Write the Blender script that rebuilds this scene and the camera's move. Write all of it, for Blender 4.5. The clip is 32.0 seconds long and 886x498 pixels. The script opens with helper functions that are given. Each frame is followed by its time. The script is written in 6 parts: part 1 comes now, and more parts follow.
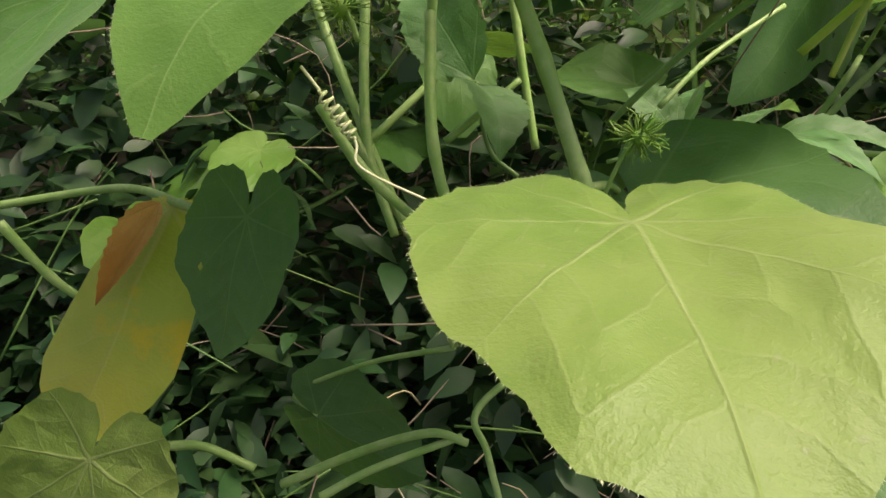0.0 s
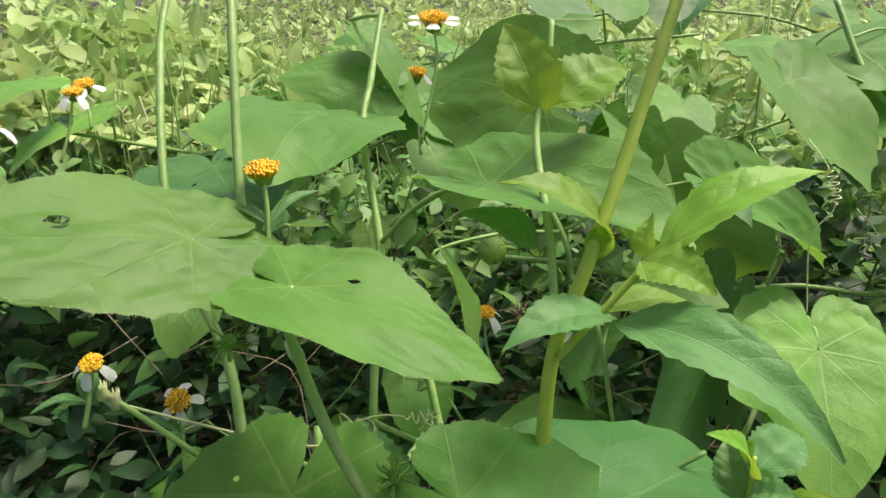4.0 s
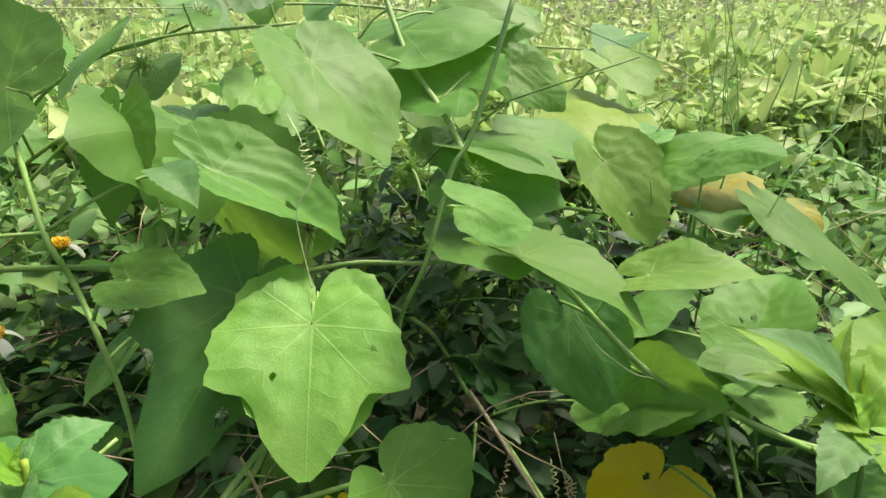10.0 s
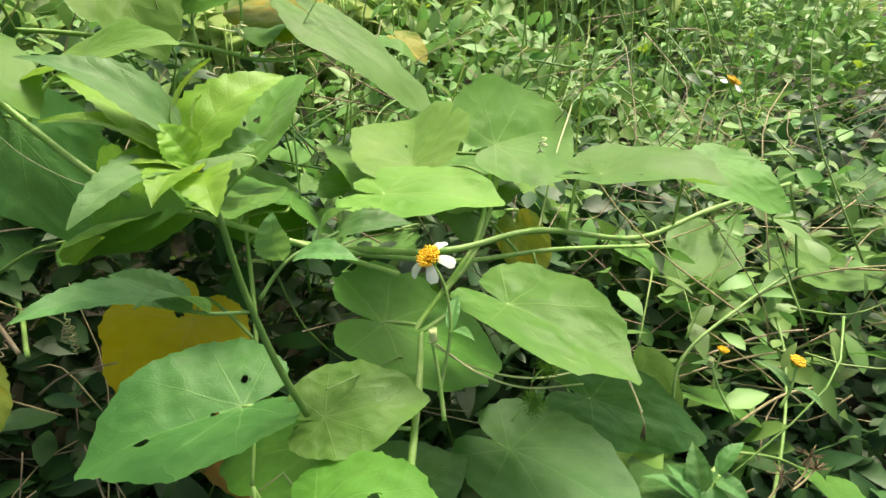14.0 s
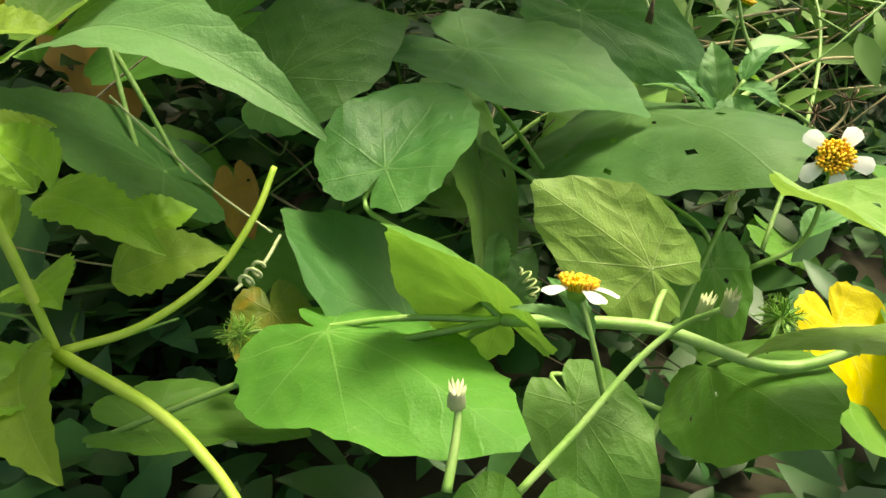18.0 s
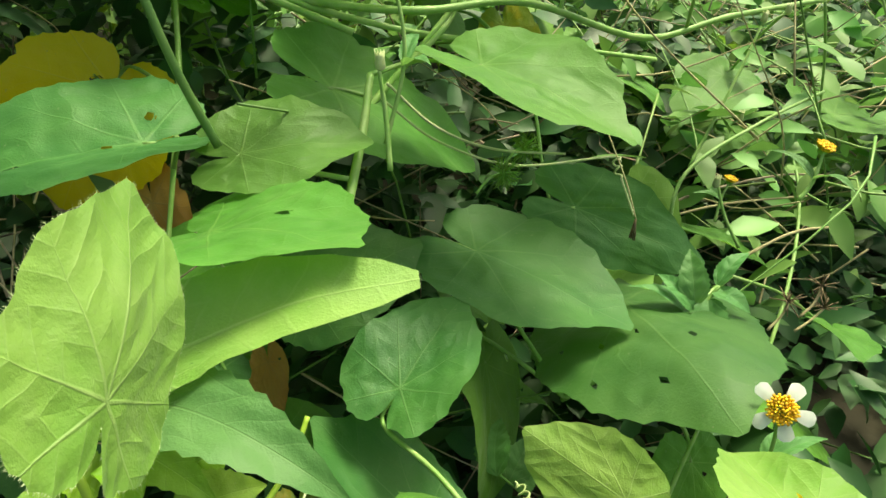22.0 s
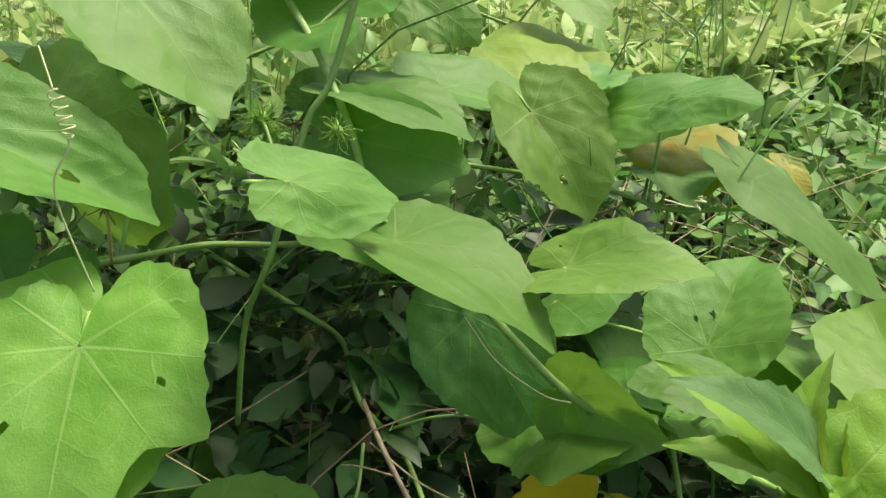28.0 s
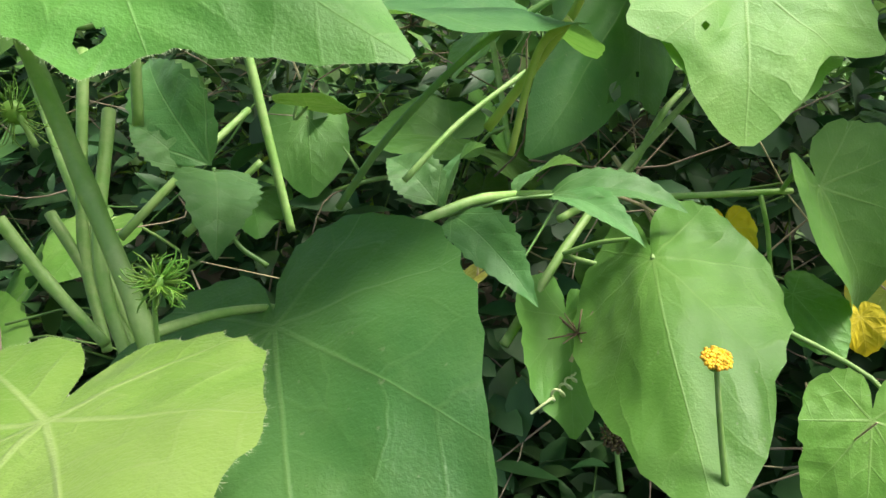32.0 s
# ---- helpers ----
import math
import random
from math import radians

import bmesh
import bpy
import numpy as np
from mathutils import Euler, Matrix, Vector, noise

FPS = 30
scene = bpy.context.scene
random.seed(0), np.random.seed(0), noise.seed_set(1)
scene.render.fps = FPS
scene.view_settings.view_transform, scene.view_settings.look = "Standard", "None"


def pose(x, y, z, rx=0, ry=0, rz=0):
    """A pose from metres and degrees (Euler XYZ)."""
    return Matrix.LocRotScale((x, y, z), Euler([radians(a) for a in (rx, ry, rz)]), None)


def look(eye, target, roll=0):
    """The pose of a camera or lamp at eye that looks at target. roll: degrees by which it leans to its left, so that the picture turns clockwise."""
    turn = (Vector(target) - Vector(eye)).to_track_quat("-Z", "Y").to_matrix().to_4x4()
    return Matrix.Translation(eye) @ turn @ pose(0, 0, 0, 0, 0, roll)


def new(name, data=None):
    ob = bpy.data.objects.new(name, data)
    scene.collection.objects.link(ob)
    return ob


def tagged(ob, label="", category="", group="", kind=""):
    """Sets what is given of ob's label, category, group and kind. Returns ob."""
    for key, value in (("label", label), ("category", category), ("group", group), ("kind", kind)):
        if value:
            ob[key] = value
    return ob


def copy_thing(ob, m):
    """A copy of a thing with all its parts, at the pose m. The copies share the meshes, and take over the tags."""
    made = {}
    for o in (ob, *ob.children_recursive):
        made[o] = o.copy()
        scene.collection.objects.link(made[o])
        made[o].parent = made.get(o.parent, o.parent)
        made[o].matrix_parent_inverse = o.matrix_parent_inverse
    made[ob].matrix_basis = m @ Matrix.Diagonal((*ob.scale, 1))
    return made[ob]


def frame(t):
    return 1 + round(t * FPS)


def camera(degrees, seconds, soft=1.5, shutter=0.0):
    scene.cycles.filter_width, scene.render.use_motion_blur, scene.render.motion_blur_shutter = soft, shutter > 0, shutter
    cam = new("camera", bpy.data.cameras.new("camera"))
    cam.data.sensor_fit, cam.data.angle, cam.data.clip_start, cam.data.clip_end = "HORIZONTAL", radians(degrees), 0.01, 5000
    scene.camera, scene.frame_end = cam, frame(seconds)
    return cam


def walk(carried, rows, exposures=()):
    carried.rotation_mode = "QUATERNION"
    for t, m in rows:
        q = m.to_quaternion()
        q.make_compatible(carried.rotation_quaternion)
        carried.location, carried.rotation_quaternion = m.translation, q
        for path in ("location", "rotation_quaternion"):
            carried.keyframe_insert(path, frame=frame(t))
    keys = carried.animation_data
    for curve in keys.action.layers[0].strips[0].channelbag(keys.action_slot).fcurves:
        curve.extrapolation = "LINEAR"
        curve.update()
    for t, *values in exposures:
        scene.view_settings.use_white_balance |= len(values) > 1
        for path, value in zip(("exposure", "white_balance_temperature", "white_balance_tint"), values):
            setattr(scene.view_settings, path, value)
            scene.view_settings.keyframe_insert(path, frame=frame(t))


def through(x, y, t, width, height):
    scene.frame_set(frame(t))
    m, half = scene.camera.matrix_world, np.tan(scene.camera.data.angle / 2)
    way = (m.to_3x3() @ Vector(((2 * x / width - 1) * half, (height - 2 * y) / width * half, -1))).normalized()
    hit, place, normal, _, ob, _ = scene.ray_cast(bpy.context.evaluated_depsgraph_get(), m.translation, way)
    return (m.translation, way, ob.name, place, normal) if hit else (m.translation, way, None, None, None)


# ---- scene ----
# ---------------------------------------------------------------- camera
cam = camera(68.4, 32.0, soft=1.5)
PATH = [
    (0, -0.0472, -0.0104, 0.4906, 59.98, -1.57, 5.69),
    (0.5, -0.0648, -0.0108, 0.5083, 60.26, -1.84, 7.16),
    (1, -0.0552, -0.0017, 0.5317, 60.36, -2.92, 8.53),
    (1.5, -0.0483, 0.0017, 0.5662, 62.79, -1.78, 6.86),
    (2, -0.0513, 0.0074, 0.6013, 66.41, -0.20, 6.15),
    (2.5, -0.0588, 0.0056, 0.6322, 68.47, 0.13, 6.68),
    (4.5, -0.0188, 0.0033, 0.6477, 70.82, 0.65, 2.94),
    (5, -0.0208, -0.0016, 0.6354, 69.67, 0.38, 2.74),
    (5.5, -0.0177, -0.0070, 0.6243, 68.78, 0.08, 1.90),
    (6, 0.0000, 0.0000, 0.6200, 68.50, -0.43, 0.17),
    (6.5, 0.0306, 0.0060, 0.6230, 69.28, 0.06, -2.93),
    (7, 0.0599, 0.0099, 0.6378, 70.65, 0.07, -5.90),
    (7.5, 0.0839, 0.0106, 0.6417, 70.61, -0.62, -8.40),
    (8, 0.0959, 0.0102, 0.6380, 71.00, -0.55, -9.92),
    (8.5, 0.1075, 0.0082, 0.6349, 71.17, 0.01, -10.71),
    (9, 0.1183, 0.0093, 0.6277, 70.91, 0.24, -11.56),
    (9.5, 0.1311, 0.0137, 0.6326, 70.89, 0.41, -12.48),
    (10, 0.1575, 0.0044, 0.6264, 71.07, 1.19, -14.61),
    (10.5, 0.1764, -0.0052, 0.6238, 70.47, 0.83, -17.14),
    (11, 0.2007, -0.0124, 0.6156, 69.71, 0.35, -18.77),
    (11.5, 0.2454, -0.0194, 0.6104, 69.06, 0.53, -22.37),
    (12, 0.2702, -0.0256, 0.6064, 68.53, 0.52, -24.43),
    (12.5, 0.2917, -0.0293, 0.5984, 67.79, 0.89, -26.31),
    (13, 0.3173, -0.0379, 0.5772, 66.68, 0.76, -28.31),
    (13.5, 0.3448, -0.0494, 0.5513, 65.40, 0.94, -30.32),
    (14, 0.3641, -0.0617, 0.5267, 64.44, 1.70, -31.57),
    (14.5, 0.3815, -0.0759, 0.4964, 63.42, 1.75, -32.50),
    (16.5, 0.4011, -0.0627, 0.3717, 57.88, -0.52, -32.01),
    (17, 0.3954, -0.0557, 0.3508, 56.70, -0.85, -31.86),
    (17.5, 0.3838, -0.0549, 0.3383, 55.25, -1.16, -31.49),
    (18, 0.3848, -0.0621, 0.3299, 54.17, -1.19, -31.82),
    (18.5, 0.3762, -0.0649, 0.3403, 54.37, -1.13, -31.13),
    (19, 0.3741, -0.0646, 0.3448, 54.78, -0.24, -30.55),
    (19.5, 0.3784, -0.0633, 0.3480, 54.82, -0.44, -30.80),
    (20, 0.3815, -0.0619, 0.3577, 55.64, -0.08, -30.85),
    (20.5, 0.3830, -0.0590, 0.3691, 56.46, -0.02, -30.37),
    (21, 0.3859, -0.0586, 0.3827, 56.80, -0.75, -30.63),
    (21.5, 0.3867, -0.0587, 0.3934, 57.24, -1.06, -30.51),
    (22, 0.3899, -0.0589, 0.4144, 58.59, -0.73, -30.29),
    (22.5, 0.3908, -0.0499, 0.4292, 59.77, -1.30, -29.48),
    (23, 0.3943, -0.0394, 0.4498, 61.05, -0.47, -28.32),
    (23.5, 0.4018, -0.0293, 0.4659, 61.79, -0.19, -27.78),
    (24, 0.4087, -0.0050, 0.4798, 60.73, -0.98, -26.87),
    (24.5, 0.4115, 0.0110, 0.5127, 60.44, -0.26, -27.00),
    (26.5, 0.3547, 0.0601, 0.5865, 64.47, -0.03, -21.98),
    (27, 0.3314, 0.0722, 0.6000, 65.29, 0.12, -19.87),
    (27.5, 0.3009, 0.0815, 0.6072, 66.35, 1.38, -17.44),
    (28, 0.2544, 0.0926, 0.6051, 66.53, 1.28, -14.99),
    (28.5, 0.2009, 0.1096, 0.6049, 65.80, -0.31, -12.05),
    (29, 0.1584, 0.1210, 0.5837, 66.66, -0.63, -8.21),
    (29.5, 0.1277, 0.1261, 0.5846, 66.02, 1.08, -6.90),
    (30, 0.1003, 0.1096, 0.5690, 65.77, -0.18, -5.16),
    (30.5, 0.0810, 0.0959, 0.5641, 62.62, 1.22, -1.23),
    (31, 0.0695, 0.0675, 0.5313, 62.90, 1.22, -0.54),
    (31.5, 0.0583, 0.0426, 0.5078, 62.04, 1.94, 0.97),
    (32, 0.0420, 0.0260, 0.5025, 62.00, 2.18, 2.10),
]

EXPOSURES = [(0, 0.8, 7200, 21), (0.5, 0.75, 6400, 6), (1.2, 0.97, 5500, 13), (2.5, 1.12, 6200, 20), (5, 0.56, 6800, 5), (9, 0.95, 6900, 7), (12, 1.12, 6900, 6), (14.5, 1.2, 7400, 2), (17.5, 1.22, 7900, -8), (19, 1.4, 8300, -2), (21, 1.18, 7800, -19), (24, 1.2, 7900, -2), (28, 0.88, 7000, 5), (31, 1.2, 6700, 6), (32, 1.17, 6400, 6)]
walk(cam, [(t, pose(x, y, z, rx, ry, rz)) for t, x, y, z, rx, ry, rz in PATH], EXPOSURES)

# ---------------------------------------------------------------- light
SUN_FROM = Vector((0.39, 0.12, 0.91)).normalized()
world = bpy.data.worlds.new("sky")
scene.world = world
world.use_nodes = True
wt = world.node_tree
sky = wt.nodes.new("ShaderNodeTexSky")
sky.sky_type = "NISHITA"
sky.sun_disc = False
sky.sun_elevation = math.asin(SUN_FROM.z)
sky.sun_rotation = math.atan2(SUN_FROM.x, SUN_FROM.y)
sky.dust_density = 5.0
sky.air_density = 0.5
sky.ozone_density = 0.0
wt.links.new(sky.outputs[0], wt.nodes["Background"].inputs["Color"])
wt.nodes["Background"].inputs["Strength"].default_value = 0.14
sun_data = bpy.data.lights.new("sun", "SUN")
sun_data.energy = 2.35
sun_data.angle = radians(17.0)
sun_data.color = (1.0, 0.95, 0.84)
sun = new("sun", sun_data)
sun.matrix_world = look(SUN_FROM * 20, (0, 0, 0))


# ---------------------------------------------------------------- materials
class Nodes:
    """Short hand for building a node tree."""

    def __init__(self, name):
        self.mat = bpy.data.materials.new(name)
        self.mat.use_nodes = True
        self.tree = self.mat.node_tree
        self.tree.nodes.clear()

    def add(self, kind, **values):
        n = self.tree.nodes.new(kind)
        for k, v in values.items():
            setattr(n, k, v)
        return n

    def put(self, socket, value):
        if isinstance(value, bpy.types.NodeSocket):
            self.tree.links.new(value, socket)
        else:
            socket.default_value = value

    def math(self, op, a, b=0.0, c=0.0, clamp=False):
        n = self.add("ShaderNodeMath", operation=op, use_clamp=clamp)
        for s, v in zip(n.inputs, (a, b, c)):
            self.put(s, v)
        return n.outputs[0]

    def mix(self, fac, a, b):
        n = self.add("ShaderNodeMix", data_type="RGBA")
        self.put(n.inputs[0], fac)
        self.put(n.inputs[6], a)
        self.put(n.inputs[7], b)
        return n.outputs[2]

    def ramp(self, value, lo, hi, to_lo=0.0, to_hi=1.0):
        n = self.add("ShaderNodeMapRange", interpolation_type="SMOOTHSTEP")
        for s, v in zip(n.inputs, (value, lo, hi, to_lo, to_hi)):
            self.put(s, v)
        return n.outputs[0]

    def noise(self, where, scale, detail=3.0, rough=0.55):
        n = self.add("ShaderNodeTexNoise")
        self.put(n.inputs["Vector"], where)
        n.inputs["Scale"].default_value = scale
        n.inputs["Detail"].default_value = detail
        n.inputs["Roughness"].default_value = rough
        return n.outputs["Fac"]

    def done(self, shader):
        out = self.add("ShaderNodeOutputMaterial")
        self.tree.links.new(shader, out.inputs[0])
        return self.mat


def rgb(r, g, b):
    return (r, g, b, 1.0)


def leaf_material(name, base, other, vein, glow, shine=0.54, veined=True, blotch=None, through=0.32, relief=1.0):
    m = Nodes(name)
    uv = m.add("ShaderNodeUVMap").outputs[0]
    sep = m.add("ShaderNodeSeparateXYZ")
    m.put(sep.inputs[0], uv)
    info = m.add("ShaderNodeObjectInfo")
    geo = m.add("ShaderNodeTexCoord").outputs["Object"]
    shift = m.add("ShaderNodeVectorMath", operation="ADD")
    m.put(shift.inputs[0], geo)
    lift = m.add("ShaderNodeCombineXYZ")
    m.put(lift.inputs[2], m.math("MULTIPLY", info.outputs["Random"], 9.0))
    m.put(shift.inputs[1], lift.outputs[0])
    where = shift.outputs[0]
    broad = m.noise(where, 22.0, 3.0)
    fine = m.noise(where, 160.0, 4.0, 0.65)
    hairs = m.noise(where, 900.0, 2.0, 0.7)
    colour = m.mix(m.ramp(broad, 0.36, 0.66), base, other)
    patch = m.noise(where, 12.0, 2.0)
    colour = m.mix(m.math("MULTIPLY", m.ramp(patch, 0.46, 0.72), 0.28), colour, vein)
    colour = m.mix(m.math("MULTIPLY", m.ramp(fine, 0.45, 0.8), 0.25), colour, vein)
    height = m.math("MULTIPLY", fine, 0.55)
    if veined:
        ax, y = m.math("ABSOLUTE", sep.outputs[0]), sep.outputs[1]
        near = None
        for a in (0, 40, 82, 126):
            c, s = math.cos(radians(a)), math.sin(radians(a))
            side = m.math("ABSOLUTE", m.math("SUBTRACT", m.math("MULTIPLY", ax, c), m.math("MULTIPLY", y, s)))
            along = m.math("ADD", m.math("MULTIPLY", ax, s), m.math("MULTIPLY", y, c))
            d = m.math("ADD", side, m.math("MULTIPLY", m.math("MAXIMUM", m.math("MULTIPLY", along, -1.0), 0.0), 4.0))
            d = m.math("ADD", d, m.math("MULTIPLY", m.math("MAXIMUM", along, 0.0), 0.008 if a == 0 else 0.014))
            branch = m.math("MULTIPLY_ADD", side, -0.75, along)
            if near is None:
                near, slant = d, branch
            else:
                closer = m.math("LESS_THAN", d, near)
                slant = m.math("MULTIPLY_ADD", closer, m.math("SUBTRACT", branch, slant), slant)
                near = m.math("MINIMUM", near, d)
        main = m.ramp(near, 0.004, 0.014, 1.0, 0.0)
        steps = m.math("ADD", m.math("MULTIPLY", slant, 6.5), m.math("ADD", m.math("MULTIPLY", broad, 2.2), m.math("MULTIPLY", patch, 1.6)))
        saw = m.math("ABSOLUTE", m.math("SUBTRACT", m.math("FRACT", steps), 0.5))
        second = m.ramp(saw, 0.01, 0.06, 0.32, 0.0)
        net = m.add("ShaderNodeTexVoronoi", feature="DISTANCE_TO_EDGE")
        m.put(net.inputs["Vector"], where)
        net.inputs["Scale"].default_value = 330.0
        mesh_lines = m.ramp(net.outputs["Distance"], 0.0, 0.10, 0.10, 0.0)
        ribs = m.math("MAXIMUM", main, second)
        lines = m.math("MAXIMUM", ribs, mesh_lines)
        colour = m.mix(m.math("MULTIPLY", lines, 0.62), colour, vein)
        pucker = m.ramp(saw, 0.0, 0.42, 0.0, 1.0)
        trough = m.ramp(near, 0.0, 0.16, 0.0, 1.0)
        height = m.math("ADD", height, m.math("MULTIPLY", trough, 0.9))
        height = m.math("ADD", height, m.math("MULTIPLY", pucker, m.math("MULTIPLY_ADD", trough, 0.26 * relief, 0.08 * relief)))
        height = m.math("SUBTRACT", height, m.math("MULTIPLY", ribs, 0.25))
    if blotch:
        spots = m.noise(where, 45.0, 4.0, 0.6)
        colour = m.mix(m.ramp(spots, 0.55, 0.66), colour, blotch)
    specks = m.ramp(m.noise(where, 420.0, 1.0), 0.73, 0.80)
    colour = m.mix(m.math("MULTIPLY", specks, 0.35), colour, rgb(0.32, 0.34, 0.2))
    hsv = m.add("ShaderNodeHueSaturation")
    m.put(hsv.inputs["Hue"], m.math("MULTIPLY_ADD", info.outputs["Random"], 0.018, 0.491))
    m.put(hsv.inputs["Value"], m.math("MULTIPLY_ADD", info.outputs["Random"], 0.4, 0.8))
    hsv.inputs["Saturation"].default_value = 1.03
    m.put(hsv.inputs["Color"], colour)
    height = m.math("ADD", height, m.math("MULTIPLY", hairs, 0.35))
    bump = m.add("ShaderNodeBump")
    bump.inputs["Strength"].default_value = min(1.0, 0.5 * relief)
    bump.inputs["Distance"].default_value = 0.0013 * max(1.0, relief)
    m.put(bump.inputs["Height"], height)
    p = m.add("ShaderNodeBsdfPrincipled")
    m.put(p.inputs["Base Color"], hsv.outputs[0])
    m.put(p.inputs["Roughness"], m.math("MULTIPLY_ADD", broad, 0.3, shine - 0.16))
    p.inputs["Specular IOR Level"].default_value = 0.42
    p.inputs["Sheen Weight"].default_value = 0.08
    p.inputs["Sheen Roughness"].default_value = 0.4
    m.put(p.inputs["Normal"], bump.outputs[0])
    t = m.add("ShaderNodeBsdfTranslucent")
    tint = m.add("ShaderNodeMix", data_type="RGBA", blend_type="MULTIPLY")
    tint.inputs[0].default_value = 0.5
    m.put(tint.inputs[6], glow)
    m.put(tint.inputs[7], m.mix(0.6, hsv.outputs[0], rgb(1, 1, 1)))
    m.put(t.inputs["Color"], tint.outputs[2])
    both = m.add("ShaderNodeMixShader")
    both.inputs[0].default_value = through
    m.put(both.inputs[1], p.outputs[0])
    m.put(both.inputs[2], t.outputs[0])
    return m.done(both.outputs[0])


def plain_material(name, base, other, scale=60.0, rough=0.55, bump_size=0.001, through=0.0, random_value=0.3):
    m = Nodes(name)
    geo = m.add("ShaderNodeTexCoord").outputs["Object"]
    info = m.add("ShaderNodeObjectInfo")
    isle = m.add("ShaderNodeNewGeometry").outputs["Random Per Island"]
    n = m.noise(geo, scale, 4.0, 0.6)
    f = m.noise(geo, scale * 7, 2.0)
    colour = m.mix(m.ramp(n, 0.38, 0.66), base, other)
    hsv = m.add("ShaderNodeHueSaturation")
    both = m.math("ADD", m.math("MULTIPLY", info.outputs["Random"], random_value), m.math("MULTIPLY", isle, random_value))
    m.put(hsv.inputs["Value"], m.math("ADD", both, 1.0 - random_value))
    m.put(hsv.inputs["Hue"], m.math("MULTIPLY_ADD", isle, 0.03, 0.485))
    m.put(hsv.inputs["Color"], colour)
    bump = m.add("ShaderNodeBump")
    bump.inputs["Strength"].default_value = 0.4
    bump.inputs["Distance"].default_value = bump_size
    m.put(bump.inputs["Height"], m.math("ADD", n, m.math("MULTIPLY", f, 0.4)))
    p = m.add("ShaderNodeBsdfPrincipled")
    m.put(p.inputs["Base Color"], hsv.outputs[0])
    p.inputs["Roughness"].default_value = rough
    m.put(p.inputs["Normal"], bump.outputs[0])
    if not through:
        return m.done(p.outputs[0])
    t = m.add("ShaderNodeBsdfTranslucent")
    m.put(t.inputs["Color"], hsv.outputs[0])
    mixed = m.add("ShaderNodeMixShader")
    mixed.inputs[0].default_value = through
    m.put(mixed.inputs[1], p.outputs[0])
    m.put(mixed.inputs[2], t.outputs[0])
    return m.done(mixed.outputs[0])


LOOKS = {
    "green": leaf_material("vine_leaf", rgb(0.075, 0.20, 0.03), rgb(0.10, 0.245, 0.04), rgb(0.20, 0.34, 0.09), rgb(0.30, 0.55, 0.07)),
    "fresh": leaf_material("fresh_vine_leaf", rgb(0.115, 0.265, 0.035), rgb(0.155, 0.31, 0.05), rgb(0.27, 0.40, 0.12), rgb(0.36, 0.60, 0.08)),
    # Deep green of mature leaves; on some leaves it also paints in shade.
    "deep": leaf_material("mature_and_shaded_leaf", rgb(0.045, 0.145, 0.035), rgb(0.065, 0.175, 0.04), rgb(0.15, 0.28, 0.09), rgb(0.20, 0.42, 0.06)),
    # Sunlit copy of the vine leaf: direct sun is painted in as paler green.
    "pale": leaf_material("sunlit_vine_leaf", rgb(0.155, 0.285, 0.05), rgb(0.215, 0.33, 0.075), rgb(0.34, 0.43, 0.17), rgb(0.36, 0.55, 0.10), shine=0.50, relief=1.1),
    # Lime of young leaves; on the near weed it paints in sunlight.
    "lime": leaf_material("young_and_sunlit_leaf", rgb(0.17, 0.31, 0.025), rgb(0.21, 0.34, 0.035), rgb(0.30, 0.42, 0.10), rgb(0.48, 0.66, 0.06)),
    # Real yellowing, lightened further for sun that other leaves block.
    "yellow": leaf_material("yellowed_leaf", rgb(0.74, 0.55, 0.02), rgb(0.78, 0.62, 0.04), rgb(0.72, 0.60, 0.12), rgb(0.85, 0.64, 0.04), blotch=None),
    "autumn": leaf_material("yellowing_leaf", rgb(0.15, 0.24, 0.03), rgb(0.34, 0.32, 0.04), rgb(0.35, 0.38, 0.10), rgb(0.50, 0.55, 0.06), blotch=rgb(0.45, 0.33, 0.03)),
    # Real dying colour, brightened to replace sunlight missing on this leaf.
    "dying": leaf_material("dying_leaf", rgb(0.34, 0.47, 0.06), rgb(0.50, 0.54, 0.07), rgb(0.52, 0.54, 0.16), rgb(0.62, 0.66, 0.08), blotch=rgb(0.62, 0.52, 0.05)),
    "brown": leaf_material("withered_leaf", rgb(0.44, 0.18, 0.04), rgb(0.54, 0.29, 0.09), rgb(0.36, 0.24, 0.1), rgb(0.4, 0.2, 0.05), shine=0.7),
    "weed": leaf_material("weed_leaf", rgb(0.075, 0.20, 0.055), rgb(0.105, 0.245, 0.075), rgb(0.20, 0.33, 0.13), rgb(0.28, 0.50, 0.12)),
    "tall": leaf_material("tall_weed_leaf", rgb(0.14, 0.30, 0.03), rgb(0.18, 0.34, 0.04), rgb(0.30, 0.41, 0.10), rgb(0.48, 0.67, 0.06)),
}
STEM = plain_material("vine_stem", rgb(0.18, 0.32, 0.07), rgb(0.26, 0.38, 0.12), 120, 0.5, 0.0005)
LIME_STEM = plain_material("weed_stem", rgb(0.30, 0.43, 0.045), rgb(0.37, 0.47, 0.07), 120, 0.5, 0.0005)
GREEN_STEM = plain_material("dark_weed_stem", rgb(0.09, 0.19, 0.04), rgb(0.13, 0.23, 0.05), 120, 0.5, 0.0005)
TENDRIL = plain_material("tendril", rgb(0.40, 0.46, 0.20), rgb(0.50, 0.50, 0.30), 120, 0.5, 0.0004)
TWIG = plain_material("dry_twig", rgb(0.26, 0.19, 0.13), rgb(0.38, 0.31, 0.22), 140, 0.8, 0.0008)
STRAW = plain_material("dry_straw", rgb(0.45, 0.38, 0.22), rgb(0.34, 0.27, 0.15), 140, 0.8, 0.0008)
